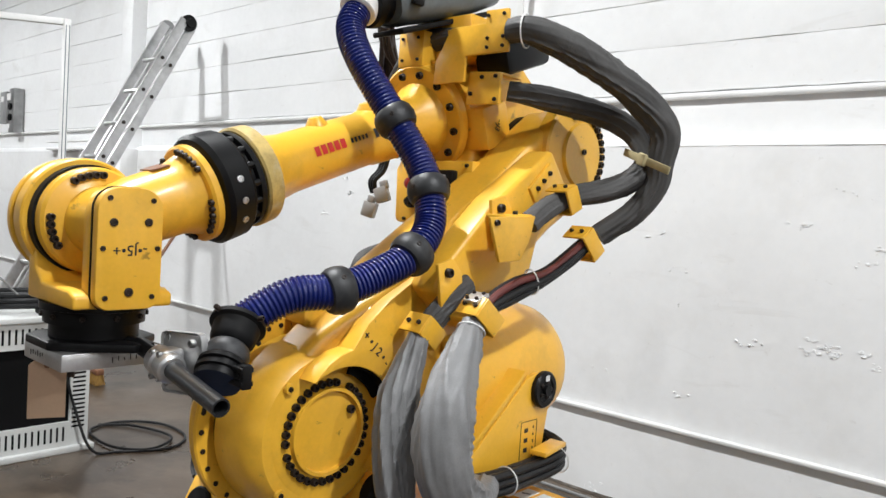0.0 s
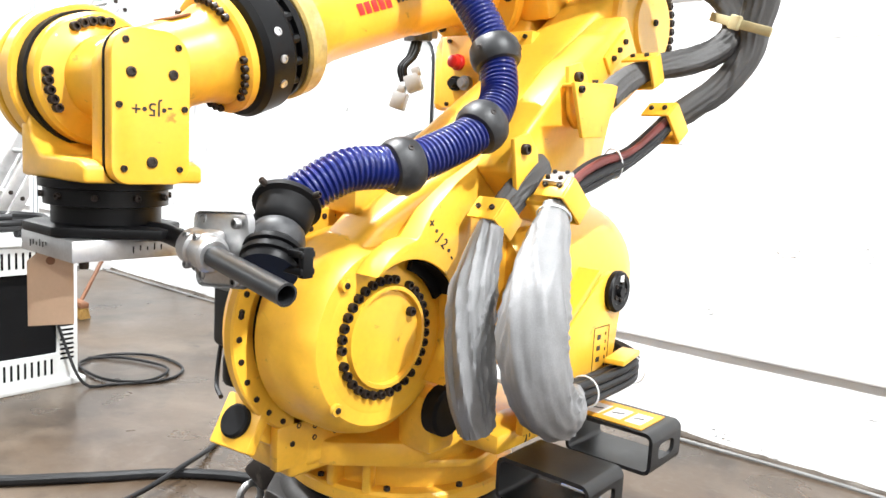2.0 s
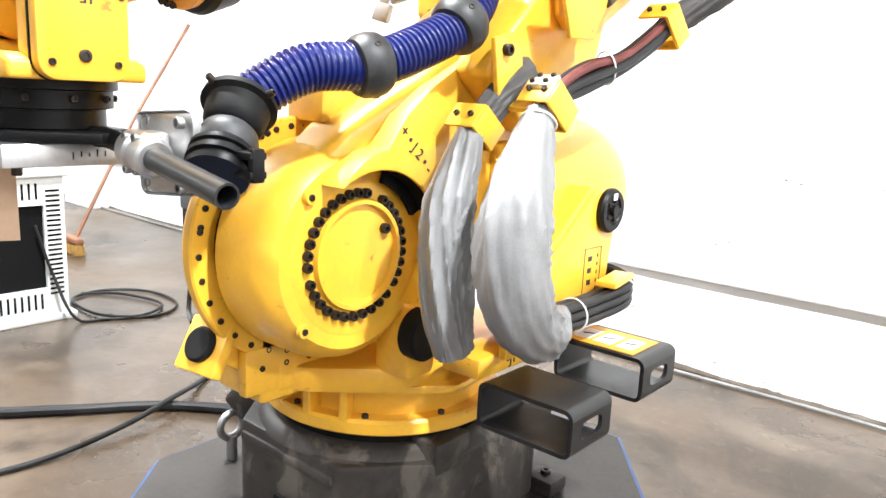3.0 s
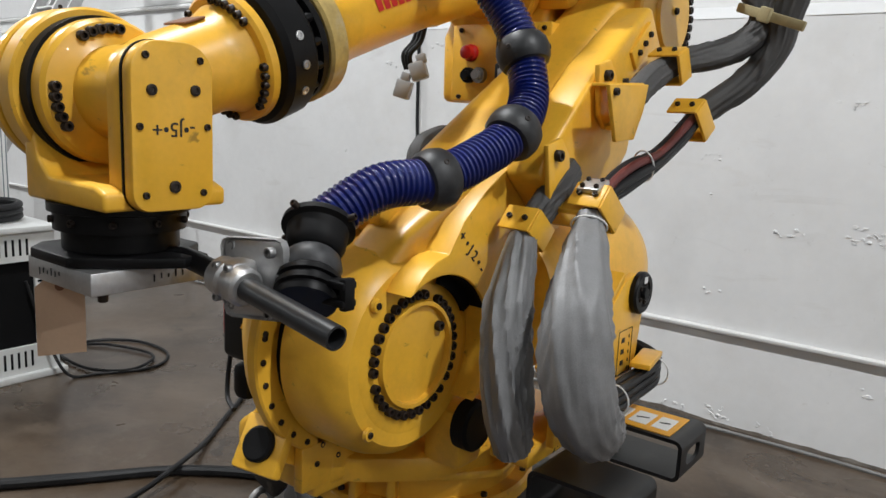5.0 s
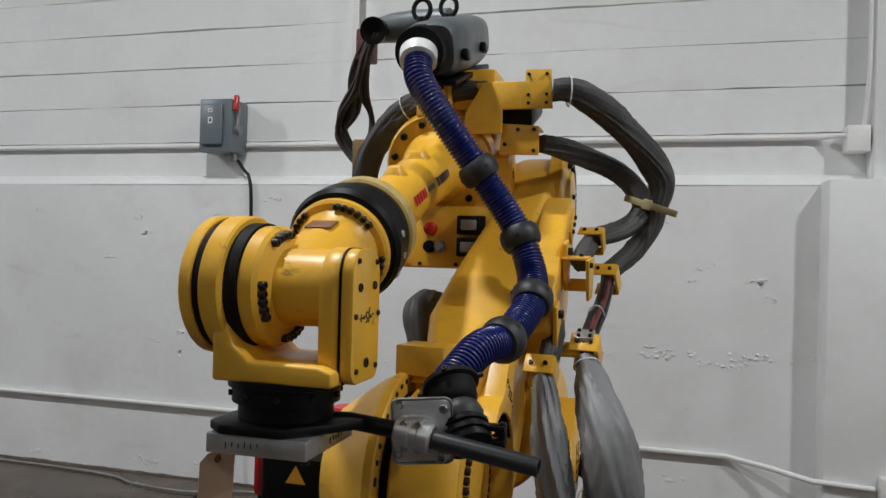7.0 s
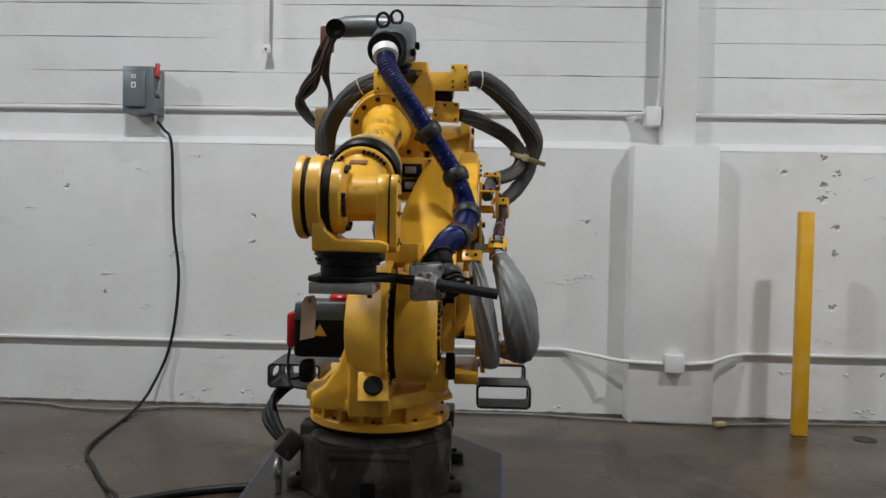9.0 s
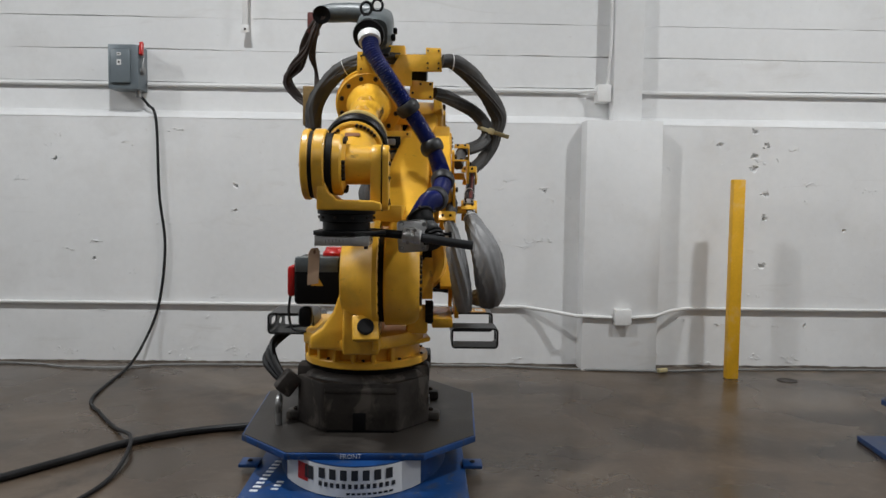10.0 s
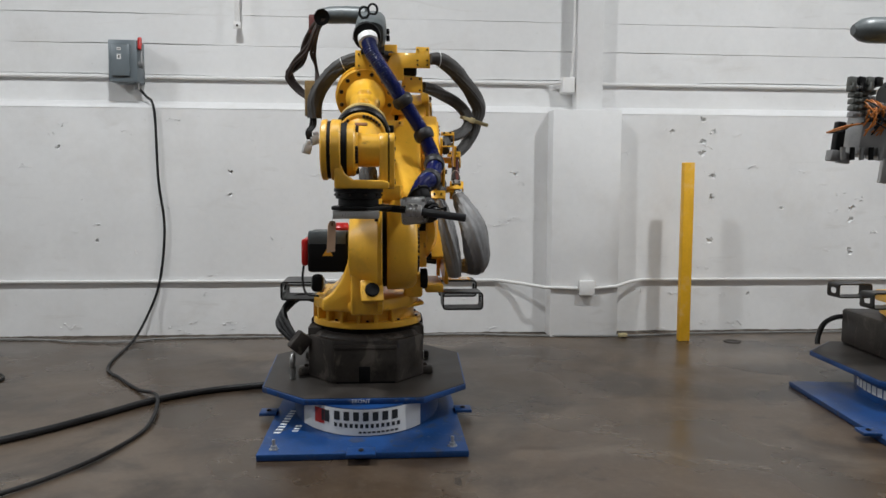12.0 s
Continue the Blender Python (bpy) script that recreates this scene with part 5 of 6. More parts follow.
sidep = [along(*q) for q in ((0.375, 0.14), (0.42, 0.162), (0.70, 0.166), (0.98, 0.128), (0.98, 0.0), (0.78, -0.04), (0.70, -0.09), (0.46, -0.10), (0.40, -0.02))]
bm = bm_new()
prism(bm, [(p.y, p.z) for p in sidep], -0.305, -0.212, "x", 0.014, 3)
cover = part("side_cover", bm, YELLOW, robot)
for p, x in (((2.199, 1.489), -0.196), ((2.01, 1.322), -0.196)):
    bm = bm_new()
    c = Vector((0, p[0], p[1]))
    pl = [c + Vector((0, u, v)) for u, v in ((-0.035, 0.02), (0.02, 0.035), (0.055, 0.0), (0.07, -0.085), (0.02, -0.115), (-0.015, -0.085))]
    prism(bm, [(q.y, q.z) for q in pl], x - 0.012, x, "x", 0.003)
    low = [c + Vector((0, u, v)) for u, v in ((0.012, -0.105), (0.062, -0.078), (0.067, -0.088), (0.018, -0.115))]
    prism(bm, [(q.y, q.z) for q in low], x + 0.0005, x + 0.055, "x", 0.002)
    bp = part("bracket_plate", bm, YELLOW, robot, "bent yellow bracket plate")
    bolt(bp, (x, p[0], p[1]), (1, 0, 0), 0.012)
bm = bm_new()
prism(bm, [(2.075, 1.465), (2.265, 1.475), (2.25, 1.42), (2.212, 1.357), (2.125, 1.352)], -0.136, -0.126, "x", 0.003)
prism(bm, [(2.16, 1.472), (2.265, 1.478), (2.265, 1.470), (2.16, 1.464)], -0.21, -0.1365, "x", 0.002)
ug = part("cable_guide", bm, YELLOW, robot, "folded yellow sheet cable guide")
bolt(ug, (-0.126, 2.10, 1.452), (1, 0, 0), 0.008)
bolt(ug, (-0.16, 2.22, 1.477), (0, -0.1, 1), 0.007)
guide((-0.15, 2.425, 1.525), (0.075, 0.05, 0.07), (TILTX - 15, 0, -5))
guide((-0.105, 2.475, 1.405), (0.075, 0.05, 0.085), (TILTX, 0, -10))
guide((-0.128, 2.062, 1.222), (0.072, 0.055, 0.085), (TILTX + 8, 0, -5))
guide((-0.235, 1.975, 1.175), (0.075, 0.055, 0.07), (TILTX + 8, 0, -5))
bm = bm_new()
boxm(bm, pose(-0.13, 2.045, 1.267, 25, 0, -5), (0.05, 0.045, 0.01), 0.002)
pc = part("clamp_strip", bm, ALU, robot, "aluminium clamp strip")
for sx in (-0.015, 0.015):
    for sy in (-0.013, 0.013):
        bolt(pc, (-0.13 + sx, 2.043 + sy, 1.272 + sy * 0.4), (0, -0.4, 0.9), 0.005)
bm = bm_new()
boxm(bm, pose(-0.21, 2.40, 1.57, TILTX, 0, 0), (0.012, 0.12, 0.05), 0.003)
jt = part("mount_strip", bm, YELLOW, robot)
for k in (-0.035, 0.0, 0.035):
    bolt(jt, (-0.204, 2.40 + k * ARM.y, 1.575 + k * ARM.z), (1, 0, 0), 0.007)


# brackets on the elbow
bm = bm_new()
prism(bm, [(-0.535, 1.845), (-0.53, 1.91), (-0.475, 2.003), (-0.345, 2.003), (-0.345, 2.038), (-0.268, 2.036), (-0.262, 1.918), (-0.415, 1.918), (-0.415, 1.845)], 2.27, 2.282, "y", 0.003)
prism(bm, [(-0.50, 1.99), (-0.345, 1.99), (-0.345, 2.003), (-0.50, 2.003)], 2.2825, 2.36, "y", 0.002)
tb = part("top_bracket", bm, YELLOW, robot, "yellow sheet bracket holding the sleeves")
for x, z in ((-0.335, 2.022), (-0.28, 2.022), (-0.335, 1.96), (-0.335, 1.935), (-0.28, 1.96), (-0.28, 1.935)):
    bolt(tb, (x, 2.27, z), (0, -1, 0), 0.005)
bm = bm_new()
prism(bm, [(-0.428, 1.785), (-0.42, 1.88), (-0.305, 1.871), (-0.305, 1.781)], 2.30, 2.312, "y", 0.003)
prism(bm, [(-0.42, 1.873), (-0.305, 1.863), (-0.305, 1.871), (-0.42, 1.881)], 2.3125, 2.40, "y", 0.002)
mb = part("mid_bracket", bm, YELLOW, robot, "yellow sheet bracket on the elbow")
for x, z in ((-0.41, 1.815), (-0.37, 1.86), (-0.32, 1.86), (-0.32, 1.795)):
    bolt(mb, (x, 2.30, z), (0, -1, 0), 0.006)
bm = bm_new()
box(bm, (-0.69, 2.27, 1.905), (-0.585, 2.33, 2.012), 0.004)
lbk = part("stand_plate", bm, YELLOW, robot)
for x, z in ((-0.67, 1.99), (-0.605, 1.99), (-0.67, 1.925), (-0.605, 1.925)):
    bolt(lbk, (x, 2.27, z), (0, -1, 0), 0.005)
bm = bm_new()
box(bm, (-0.66, 2.33, 1.93), (-0.45, 2.52, 2.06), 0.01)
part("stand_block", bm, YELLOW, robot)
bm = bm_new()
boxm(bm, pose(-0.45, 2.43, 1.74, 20, 0, 0), (0.09, 0.12, 0.13), 0.012)
ms = part("joint_scale", bm, YELLOW, robot)
words("-•J3", 0.026, INK, ms, (-0.404, 2.43, 1.74), (0, -0.34, -0.94), (0, 0.94, -0.34))
bm = bm_new()
boxm(bm, pose(-0.40, 2.47, 1.96, 20, 0, 0), (0.13, 0.22, 0.10), 0.02)
part("wrist_motor", bm, BLACK, robot, "black motor behind the brackets")

# grey vacuum unit on top
U = Vector((0, 0.9412, 0.3379))
UN = Vector((0, -0.3379, 0.9412))
c0 = Vector((-0.618, 2.065, 2.048))
bm = bm_new()
lathe(bm, c0, U, [(-0.012, 0.052), (-0.008, 0.072), (0.014, 0.076), (0.02, 0.068), (0.05, 0.068), (0.055, 0.074)], 36)
cp = part("coupling", bm, BLACK, robot, "black round coupling")
bm = bm_new()
st = []
for d, hx, hn in ((0.05, 0.07, 0.07), (0.075, 0.084, 0.082), (0.20, 0.088, 0.086), (0.40, 0.085, 0.085), (0.50, 0.078, 0.075), (0.55, 0.05, 0.05)):
    st.append((c0 + U * d, hx, hn, UN, -0.60))
loft(bm, st, 36, 3.2)
gu = part("vacuum_unit", bm, GREYUNIT, robot, "grey moulded vacuum unit")
for d in (0.09, 0.33):
    for s in (-1, 1):
        bm = bm_new()
        p = c0 + U * d + Vector((0.022 + s * 0.092, 0, 0)) - UN * 0.02
        boxm(bm, Matrix.Translation(p), (0.02, 0.04, 0.03), 0.006)
        part("latch", bm, BLACK, gu)
bm = bm_new()
mm = Matrix((Vector((1, 0, 0)), U, UN)).transposed().to_4x4()
mm.translation = c0 + U * 0.26 - UN * 0.095 + Vector((0.03, 0, 0))
boxm(bm, mm, (0.13, 0.46, 0.016), 0.005)
part("mounting_rail", bm, BLACK, gu)
bm = bm_new()
st2 = [Vector((-0.63, 2.42, 2.235)), Vector((-0.74, 2.44, 2.245)), Vector((-0.84, 2.46, 2.245)), Vector((-0.91, 2.47, 2.24))]
tube(bm, st2, lambda i, n: (0.052, 0.05, 0.05, 0.04)[i], 20)
part("side_box", bm, GREYUNIT, gu)
bm = bm_new()
lathe(bm, (-0.885, 2.42, 2.225), (0, -1, -0.25), [(0, 0.042), (0.03, 0.042), (0.034, 0.046), (0.046, 0.046), (0.046, 0.036), (0.04, 0.02)], 24)
pt = part("cable_port", bm, BLACK, gu)
bm = bm_new()
box(bm, (-0.965, 2.42, 2.13), (-0.91, 2.5, 2.24), 0.008)
part("red_block", bm, DARKRED, gu, "dark red block")
for ex, y in ((-0.635, 2.13), (-0.59, 2.26)):
    bm = bm_new()
    z0 = c0.z + (y - c0.y) * 0.36 + 0.085
    ring = [Vector((ex + 0.026 * math.cos(a), y, z0 + 0.035 + 0.03 * math.sin(a))) for a in (2 * math.pi * k / 20 for k in range(21))]
    tube(bm, ring, 0.007, 8, caps=False)
    cyl(bm, (ex, y, z0 - 0.01), (ex, y, z0 + 0.01), 0.016, seg=12)
    part("eye_bolt", bm, BLACK, gu, "black lifting eye")
rg = random.Random(3)
for k in range(6):
    o = Vector((rg.uniform(-0.02, 0.02), rg.uniform(-0.02, 0.02), rg.uniform(-0.015, 0.015)))
    w = rg.uniform(0.8, 1.2)
    bm = bm_new()
    tube(bm, even([Vector((-0.885, 2.42, 2.215)) + o * 0.6, Vector((-0.93, 2.43, 2.16)) + o, Vector((-0.985, 2.49, 2.06)) + o * 1.5, Vector((-1.025 - 0.05 * (k % 2), 2.57, 1.98)) + o, Vector((-1.09 - 0.02 * w, 2.65, 1.92)) + o * w, Vector((-1.06, 2.64, 1.84)) + o, Vector((-0.98, 2.58, 1.775)) + o * 0.7], 0.015), 0.011 if k % 3 else 0.014, 8)
    part("hose_cable", bm, BROWNCABLE, robot)
for k in range(2):
    bm = bm_new()
    tube(bm, even([(-0.88 + 0.015 * k, 2.39, 2.21), (-0.91, 2.41, 2.14), (-0.955 + 0.02 * k, 2.46, 2.03), (-0.93, 2.5, 1.95), (-0.93 + 0.02 * k, 2.49, 1.85)], 0.015), 0.010, 8)
    part("hose_cable", bm, BROWNCABLE, robot)
bm = bm_new()
box(bm, (-1.0, 2.50, 1.66), (-0.925, 2.56, 1.87), 0.006)
part("junction_block", bm, material("dull_brass", (0.22, 0.14, 0.05), 0.5, 0.3, 0.3, 12, 90, 0.1), robot, "dull yellow-brown connector block")
for k in range(3):
    bm = bm_new()
    tube(bm, even([(-0.96 + 0.012 * k, 2.49, 1.66), (-0.965 + 0.014 * k, 2.47, 1.60), (-0.985 + 0.012 * k, 2.45, 1.56), (-0.975 + 0.01 * k, 2.46, 1.51)], 0.012), 0.008, 8)
    part("connector_lead", bm, CABLE, robot)
for p, r in (((-0.985, 2.455, 1.46), 15), ((-0.94, 2.47, 1.515), -20)):
    bm = bm_new()
    boxm(bm, pose(*p, 0, r, 25), (0.05, 0.035, 0.055), 0.006)
    boxm(bm, pose(p[0] + 0.008, p[1], p[2] + 0.035, 0, r, 25), (0.028, 0.024, 0.03), 0.004)
    part("connector_plug", bm, material("light_grey_plug", (0.4, 0.4, 0.4), 0.45, 0.2, 0.1, 12, 90, 0.05), robot, "grey hanging connector plug")


# fabric sleeves
def sleeve(pts, radii, mat, label, seed, step=0.005, fold=0.16, seg=64, pleat=0.03, pucker=0.2, seam=(0.75, 0.6, -0.2)):
    line = even(pts, step)

    def rad(i, n):
        u = i / max(1, n - 1) * (len(radii) - 1)
        k = min(int(u), len(radii) - 2)
        s = u - k
        s = s * s * (3 - 2 * s)
        return radii[k] * (1 - s) + radii[k + 1] * s

    t0 = (line[1] - line[0]).normalized()
    x0 = t0.orthogonal().normalized()
    y0 = t0.cross(x0)
    to = Vector(seam)
    seam_at = math.atan2(to.dot(y0), to.dot(x0))

    def ridge(x, y, z, sharp):
        return 1 - min(1.0, abs(noise.noise((x, y, z))) * sharp)

    def crease(i, a, p):
        t = i * step
        tw = a + t * 2.2 + seed
        c, d = math.cos(tw), math.sin(tw)
        v = 0.08 * math.cos(2 * tw)
        # broad sags and long pulled folds that wind slowly round the sleeve
        v += fold * 0.7 * noise.noise((c * 0.9 + seed, d * 0.9, t * 4.5))
        v += fold * 0.8 * (ridge(c * 1.4 + seed, d * 1.4, t * 1.8, 4.5) - 0.4)
        v += pleat * 1.3 * (ridge(c * 3.2, d * 3.2 + seed, t * 3.0, 3.5) - 0.45)
        # slanting creases, here and there
        c2, d2 = math.cos(a - t * 7), math.sin(a - t * 7)
        k = max(0.0, noise.noise((c * 0.8 + seed * 1.7, d * 0.8, t * 5)) + 0.1)
        v += fold * 1.1 * k * (ridge(c2 * 1.7 + seed, d2 * 1.7, t * 4, 5.0) - 0.35)
        # a sewn seam, gathered
        g = max(0.0, math.cos(a - seam_at)) ** 10
        v += g * (0.05 + fold * pucker * (0.5 * math.sin(t * 300 + 3 * noise.noise((seed, 0, t * 30))) + noise.noise((seed, 2, t * 45))))
        return 1 + v

    bm = bm_new()
    tube(bm, line, rad, seg, True, crease)
    return part("cable_sleeve", bm, mat, robot, label, angle=55)


def tie(p, d, r, parent=None, mat=None, name="cable_tie", squash=1.0):
    bm = bm_new()
    f = frame_to(d)
    ring = [Vector(p) + f @ Vector((r * squash * math.cos(a), r * math.sin(a), 0)) for a in (2 * math.pi * k / 20 for k in range(21))]
    tube(bm, ring, 0.0022, 6, caps=False)
    return part(name, bm, mat or WHITE, parent or robot, "white cable tie")


DARKSL = "dark grey fabric cable sleeve, creased"
s1 = sleeve([(-0.262, 2.275, 1.972), (-0.20, 2.29, 1.968), (-0.12, 2.37, 1.93), (-0.05, 2.462, 1.872), (0.02, 2.54, 1.80), (0.06, 2.585, 1.73), (0.045, 2.60, 1.65), (0.03, 2.61, 1.58), (-0.02, 2.59, 1.50), (-0.095, 2.53, 1.43)], [0.034, 0.042, 0.042, 0.040, 0.042, 0.038, 0.036, 0.036, 0.034], FABRIC, DARKSL, 1)
tie((-0.215, 2.285, 1.97), (1, 0.3, 0), 0.045, s1)
s2 = sleeve([(-0.305, 2.34, 1.822), (-0.24, 2.40, 1.812), (-0.13, 2.55, 1.782), (-0.05, 2.60, 1.735), (0.0, 2.605, 1.665), (-0.01, 2.59, 1.61), (-0.06, 2.54, 1.565), (-0.145, 2.46, 1.535)], [0.030, 0.034, 0.034, 0.034, 0.032, 0.031, 0.028], FABRIC, DARKSL, 7)
bm = bm_new()
boxm(bm, pose(0.026, 2.555, 1.646, 0, 18, -18), (0.185, 0.008, 0.022), 0.003)
stp = part("strap", bm, STRAP, robot, "khaki webbing strap with buckle")
bm = bm_new()
boxm(bm, pose(0.015, 2.552, 1.650, 0, 18, -18), (0.03, 0.014, 0.034), 0.004)
part("buckle", bm, STRAP, stp)
sleeve([(-0.60, 2.36, 1.975), (-0.70, 2.38, 1.975), (-0.80, 2.41, 1.93), (-0.89, 2.45, 1.84), (-0.935, 2.47, 1.75), (-0.94, 2.48, 1.64)], [0.036, 0.038, 0.04, 0.042, 0.038], FABRIC, DARKSL, 13)
tie((-0.765, 2.40, 1.955), (-1, 0.2, -0.4), 0.043)
sleeve([(-0.62, 2.33, 1.985), (-0.52, 2.34, 1.99), (-0.44, 2.335, 1.975), (-0.37, 2.33, 1.972)], [0.036, 0.034, 0.03], FABRIC, "grey fabric sleeve crossing the elbow", 17)
LIGHTSL = "silver-grey fabric cable sleeve, gathered and creased"
s3 = sleeve([(-0.125, 2.035, 1.203), (-0.11, 2.0, 1.165), (-0.085, 1.935, 1.10), (-0.06, 1.88, 1.03), (-0.04, 1.855, 0.94), (-0.028, 1.875, 0.86), (-0.035, 1.955, 0.812), (-0.085, 2.06, 0.80)], [0.030, 0.048, 0.06, 0.066, 0.064, 0.06, 0.05, 0.042], FABRIC_LIGHT, LIGHTSL, 23, fold=0.13, pleat=0.03, pucker=0.5)
tie((-0.12, 2.022, 1.19), (0.2, -0.5, -0.6), 0.035, s3)
s4 = sleeve([(-0.225, 1.955, 1.165), (-0.212, 1.92, 1.12), (-0.192, 1.865, 1.03), (-0.172, 1.84, 0.93), (-0.158, 1.835, 0.84), (-0.152, 1.85, 0.765)], [0.026, 0.034, 0.044, 0.047, 0.046, 0.038], FABRIC_LIGHT, LIGHTSL, 31, fold=0.16, pleat=0.07)
sleeve([(-0.225, 1.975, 1.18), (-0.215, 2.015, 1.225), (-0.21, 2.06, 1.262), (-0.215, 2.11, 1.295)], [0.028, 0.030, 0.028], FABRIC, "grey fabric sleeve under the brackets", 37)
sleeve([(-0.175, 2.30, 1.455), (-0.165, 2.36, 1.495), (-0.15, 2.44, 1.53)], [0.028, 0.028, 0.026], FABRIC, "grey fabric sleeve at the upper guide", 39)
sleeve([(-0.585, 2.10, 1.17), (-0.61, 2.10, 1.24), (-0.63, 2.13, 1.305), (-0.61, 2.22, 1.33), (-0.60, 2.32, 1.27)], [0.034, 0.037, 0.038, 0.034], FABRIC, "grey fabric sleeve behind the upper arm", 41)
bracket("far_bracket", (-0.50, 1.83, 1.208), (0.13, 0.10, 0.075), (0, 0, -8), 0.004, "yellow box bracket on the shoulder")
bracket("far_bracket_foot", (-0.52, 1.84, 1.17), (0.07, 0.08, 0.04), (0, 0, -8), 0.004)

# bare cables between the clamps
for k in range(6):
    a = 2 * math.pi * k / 6
    o = Vector((0.012 * math.cos(a), 0.008 * math.sin(a), 0.021 * math.sin(a)))
    bm = bm_new()
    tube(bm, even([Vector((-0.10, 2.49, 1.415)) + o, Vector((-0.10, 2.42, 1.375)) + o, Vector((-0.11, 2.30, 1.315 - 0.008 * math.sin(a))) + o * 1.2, Vector((-0.12, 2.18, 1.28)) + o * 1.3, Vector((-0.125, 2.09, 1.245)) + o, Vector((-0.125, 2.02, 1.18)) + o * 0.7], 0.012), 0.0098, 10)
    part("bundle_cable", bm, DARKRED if k == 1 else CABLE, robot)
tie((-0.116, 2.25, 1.302), (0, 1, 0.3), 0.0345, squash=0.68)
for k in range(6):
    dz, dx = (k % 3 - 1) * 0.021, (k // 3) * 0.02
    bm = bm_new()
    tube(bm, even([(-0.10 - dx, 2.03, 0.80 + dz), (-0.105 - dx, 2.15, 0.785 + dz), (-0.115 - dx, 2.32, 0.778 + dz), (-0.12 - dx, 2.45, 0.782 + dz), (-0.155 - dx, 2.515, 0.79 + dz), (-0.24 - dx, 2.54, 0.80 + dz), (-0.36, 2.53, 0.80 + dz)], 0.012), 0.0115, 10)
    part("bundle_cable", bm, CABLE, robot)
tie((-0.115, 2.20, 0.782), (0, 1, 0), 0.037)
tie((-0.125, 2.455, 0.785), (0, 1, 0.1), 0.037)
bracket("bundle_rest", (-0.13, 2.41, 0.825), (0.05, 0.14, 0.014), (0, 0, 10), 0.003)
bracket("bundle_post", (-0.20, 2.43, 0.78), (0.02, 0.06, 0.15), (0, 0, 0), 0.003)

# paper tag on the tool plate
tg = thing("paper_tag", (-0.762, 1.30, 0.94), "plain manila paper tag hanging from the tool plate", "tag")
bm = bm_new()
m = pose(-0.762, 1.30, 1.012, 3, 0, 66)
prism(bm, [(-0.039, -0.07), (0.039, -0.07), (0.039, 0.055), (0.022, 0.07), (-0.022, 0.07), (-0.039, 0.055)], -0.0006, 0.0006, "y")
bmesh.ops.transform(bm, matrix=m, verts=bm.verts)
part("card", bm, CARD, tg, angle=0)
bm = bm_new()
lathe(bm, m @ Vector((0, -0.0008, 0.055)), m.to_3x3() @ Vector((0, -1, 0)), [(0, 0.008), (0.0008, 0.008), (0.0008, 0.004)], 14)
part("eyelet", bm, WOOD, tg, "brown eyelet")
bm = bm_new()
tube(bm, even([m @ Vector((0, 0, 0.055)), m @ Vector((0.004, 0, 0.08)), Vector((-0.753, 1.302, 1.11))], 0.005), 0.001, 5)
part("wire", bm, STEEL, tg)


# ---- beside the robot: cabinet, ladder, frame, broom ----
cab = thing("control_cabinet", (-3.6, 1.85, 0), "light grey slotted steel control cabinet on the floor", "cabinet")
cx0, cx1, cy0, cy1, ctop = -3.95, -3.23, 1.25, 2.45, 0.735
for nm, lo, hi in (
        ("front_panel", (cx1 - 0.02, cy0, 0.0), (cx1, cy0 + 0.10, ctop)),
        ("front_panel", (cx1 - 0.02, cy1 - 0.10, 0.0), (cx1, cy1, ctop)),
        ("front_panel", (cx1 - 0.02, cy0 + 0.10, ctop - 0.14), (cx1, cy1 - 0.10, ctop)),
        ("front_panel", (cx1 - 0.02, cy0 + 0.10, 0.0), (cx1, cy1 - 0.10, 0.17)),
        ("side_panel", (cx0, cy0, 0.02), (cx1 - 0.02, cy0 + 0.02, ctop)),
        ("side_panel", (cx0, cy1 - 0.02, 0.02), (cx1 - 0.02, cy1, ctop)),
        ("inner_top", (cx0, cy0, ctop - 0.02), (cx1 - 0.02, cy1, ctop)),
        ("back_panel", (cx0, cy0, 0), (cx0 + 0.02, cy1, ctop))):
    bm = bm_new()
    box(bm, lo, hi)
    part(nm, bm, CABINET, cab, angle=0)
bm = bm_new()
box(bm, (cx0 - 0.02, cy0 - 0.02, ctop + 0.001), (cx1 + 0.02, cy1 + 0.02, ctop + 0.03), 0.006)
part("top", bm, CABINET, cab)
bm = bm_new()
box(bm, (cx0 - 0.02, cy0 - 0.03, 0), (cx1 + 0.03, cy1 + 0.03, 0.035), 0.006)
part("plinth", bm, CABINET, cab)
# solid black block just behind the front, in place of the hollow's shade
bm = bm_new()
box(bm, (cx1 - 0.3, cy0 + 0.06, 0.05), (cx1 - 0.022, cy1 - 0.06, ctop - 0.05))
part("interior", bm, DARKFILL, cab, "black block put in for the shade inside the cabinet", angle=0)
# vent slots are thin black boxes on the face, inner shade given as colour
slot_bm = bm_new()
box(slot_bm, (-0.001, -0.034, -0.0055), (0.0015, 0.034, 0.0055))
slot_h = finish(slot_bm, "vent_slot", DARKFILL, 0)
slot_bm = bm_new()
box(slot_bm, (-0.001, -0.0055, -0.04), (0.0015, 0.0055, 0.04))
slot_v = finish(slot_bm, "vent_slot", DARKFILL, 0)


def vent(me, y, z):
    o = new("vent_slot", me)
    o.parent = cab
    o.location = Vector((cx1, y, z)) - cab.location


for k in range(22):
    vent(slot_h, cy1 - 0.055, 0.14 + k * 0.025)
for k in range(30):
    y = cy0 + 0.14 + k * 0.032
    vent(slot_v, y, ctop - 0.07)
    vent(slot_v, y, 0.105)
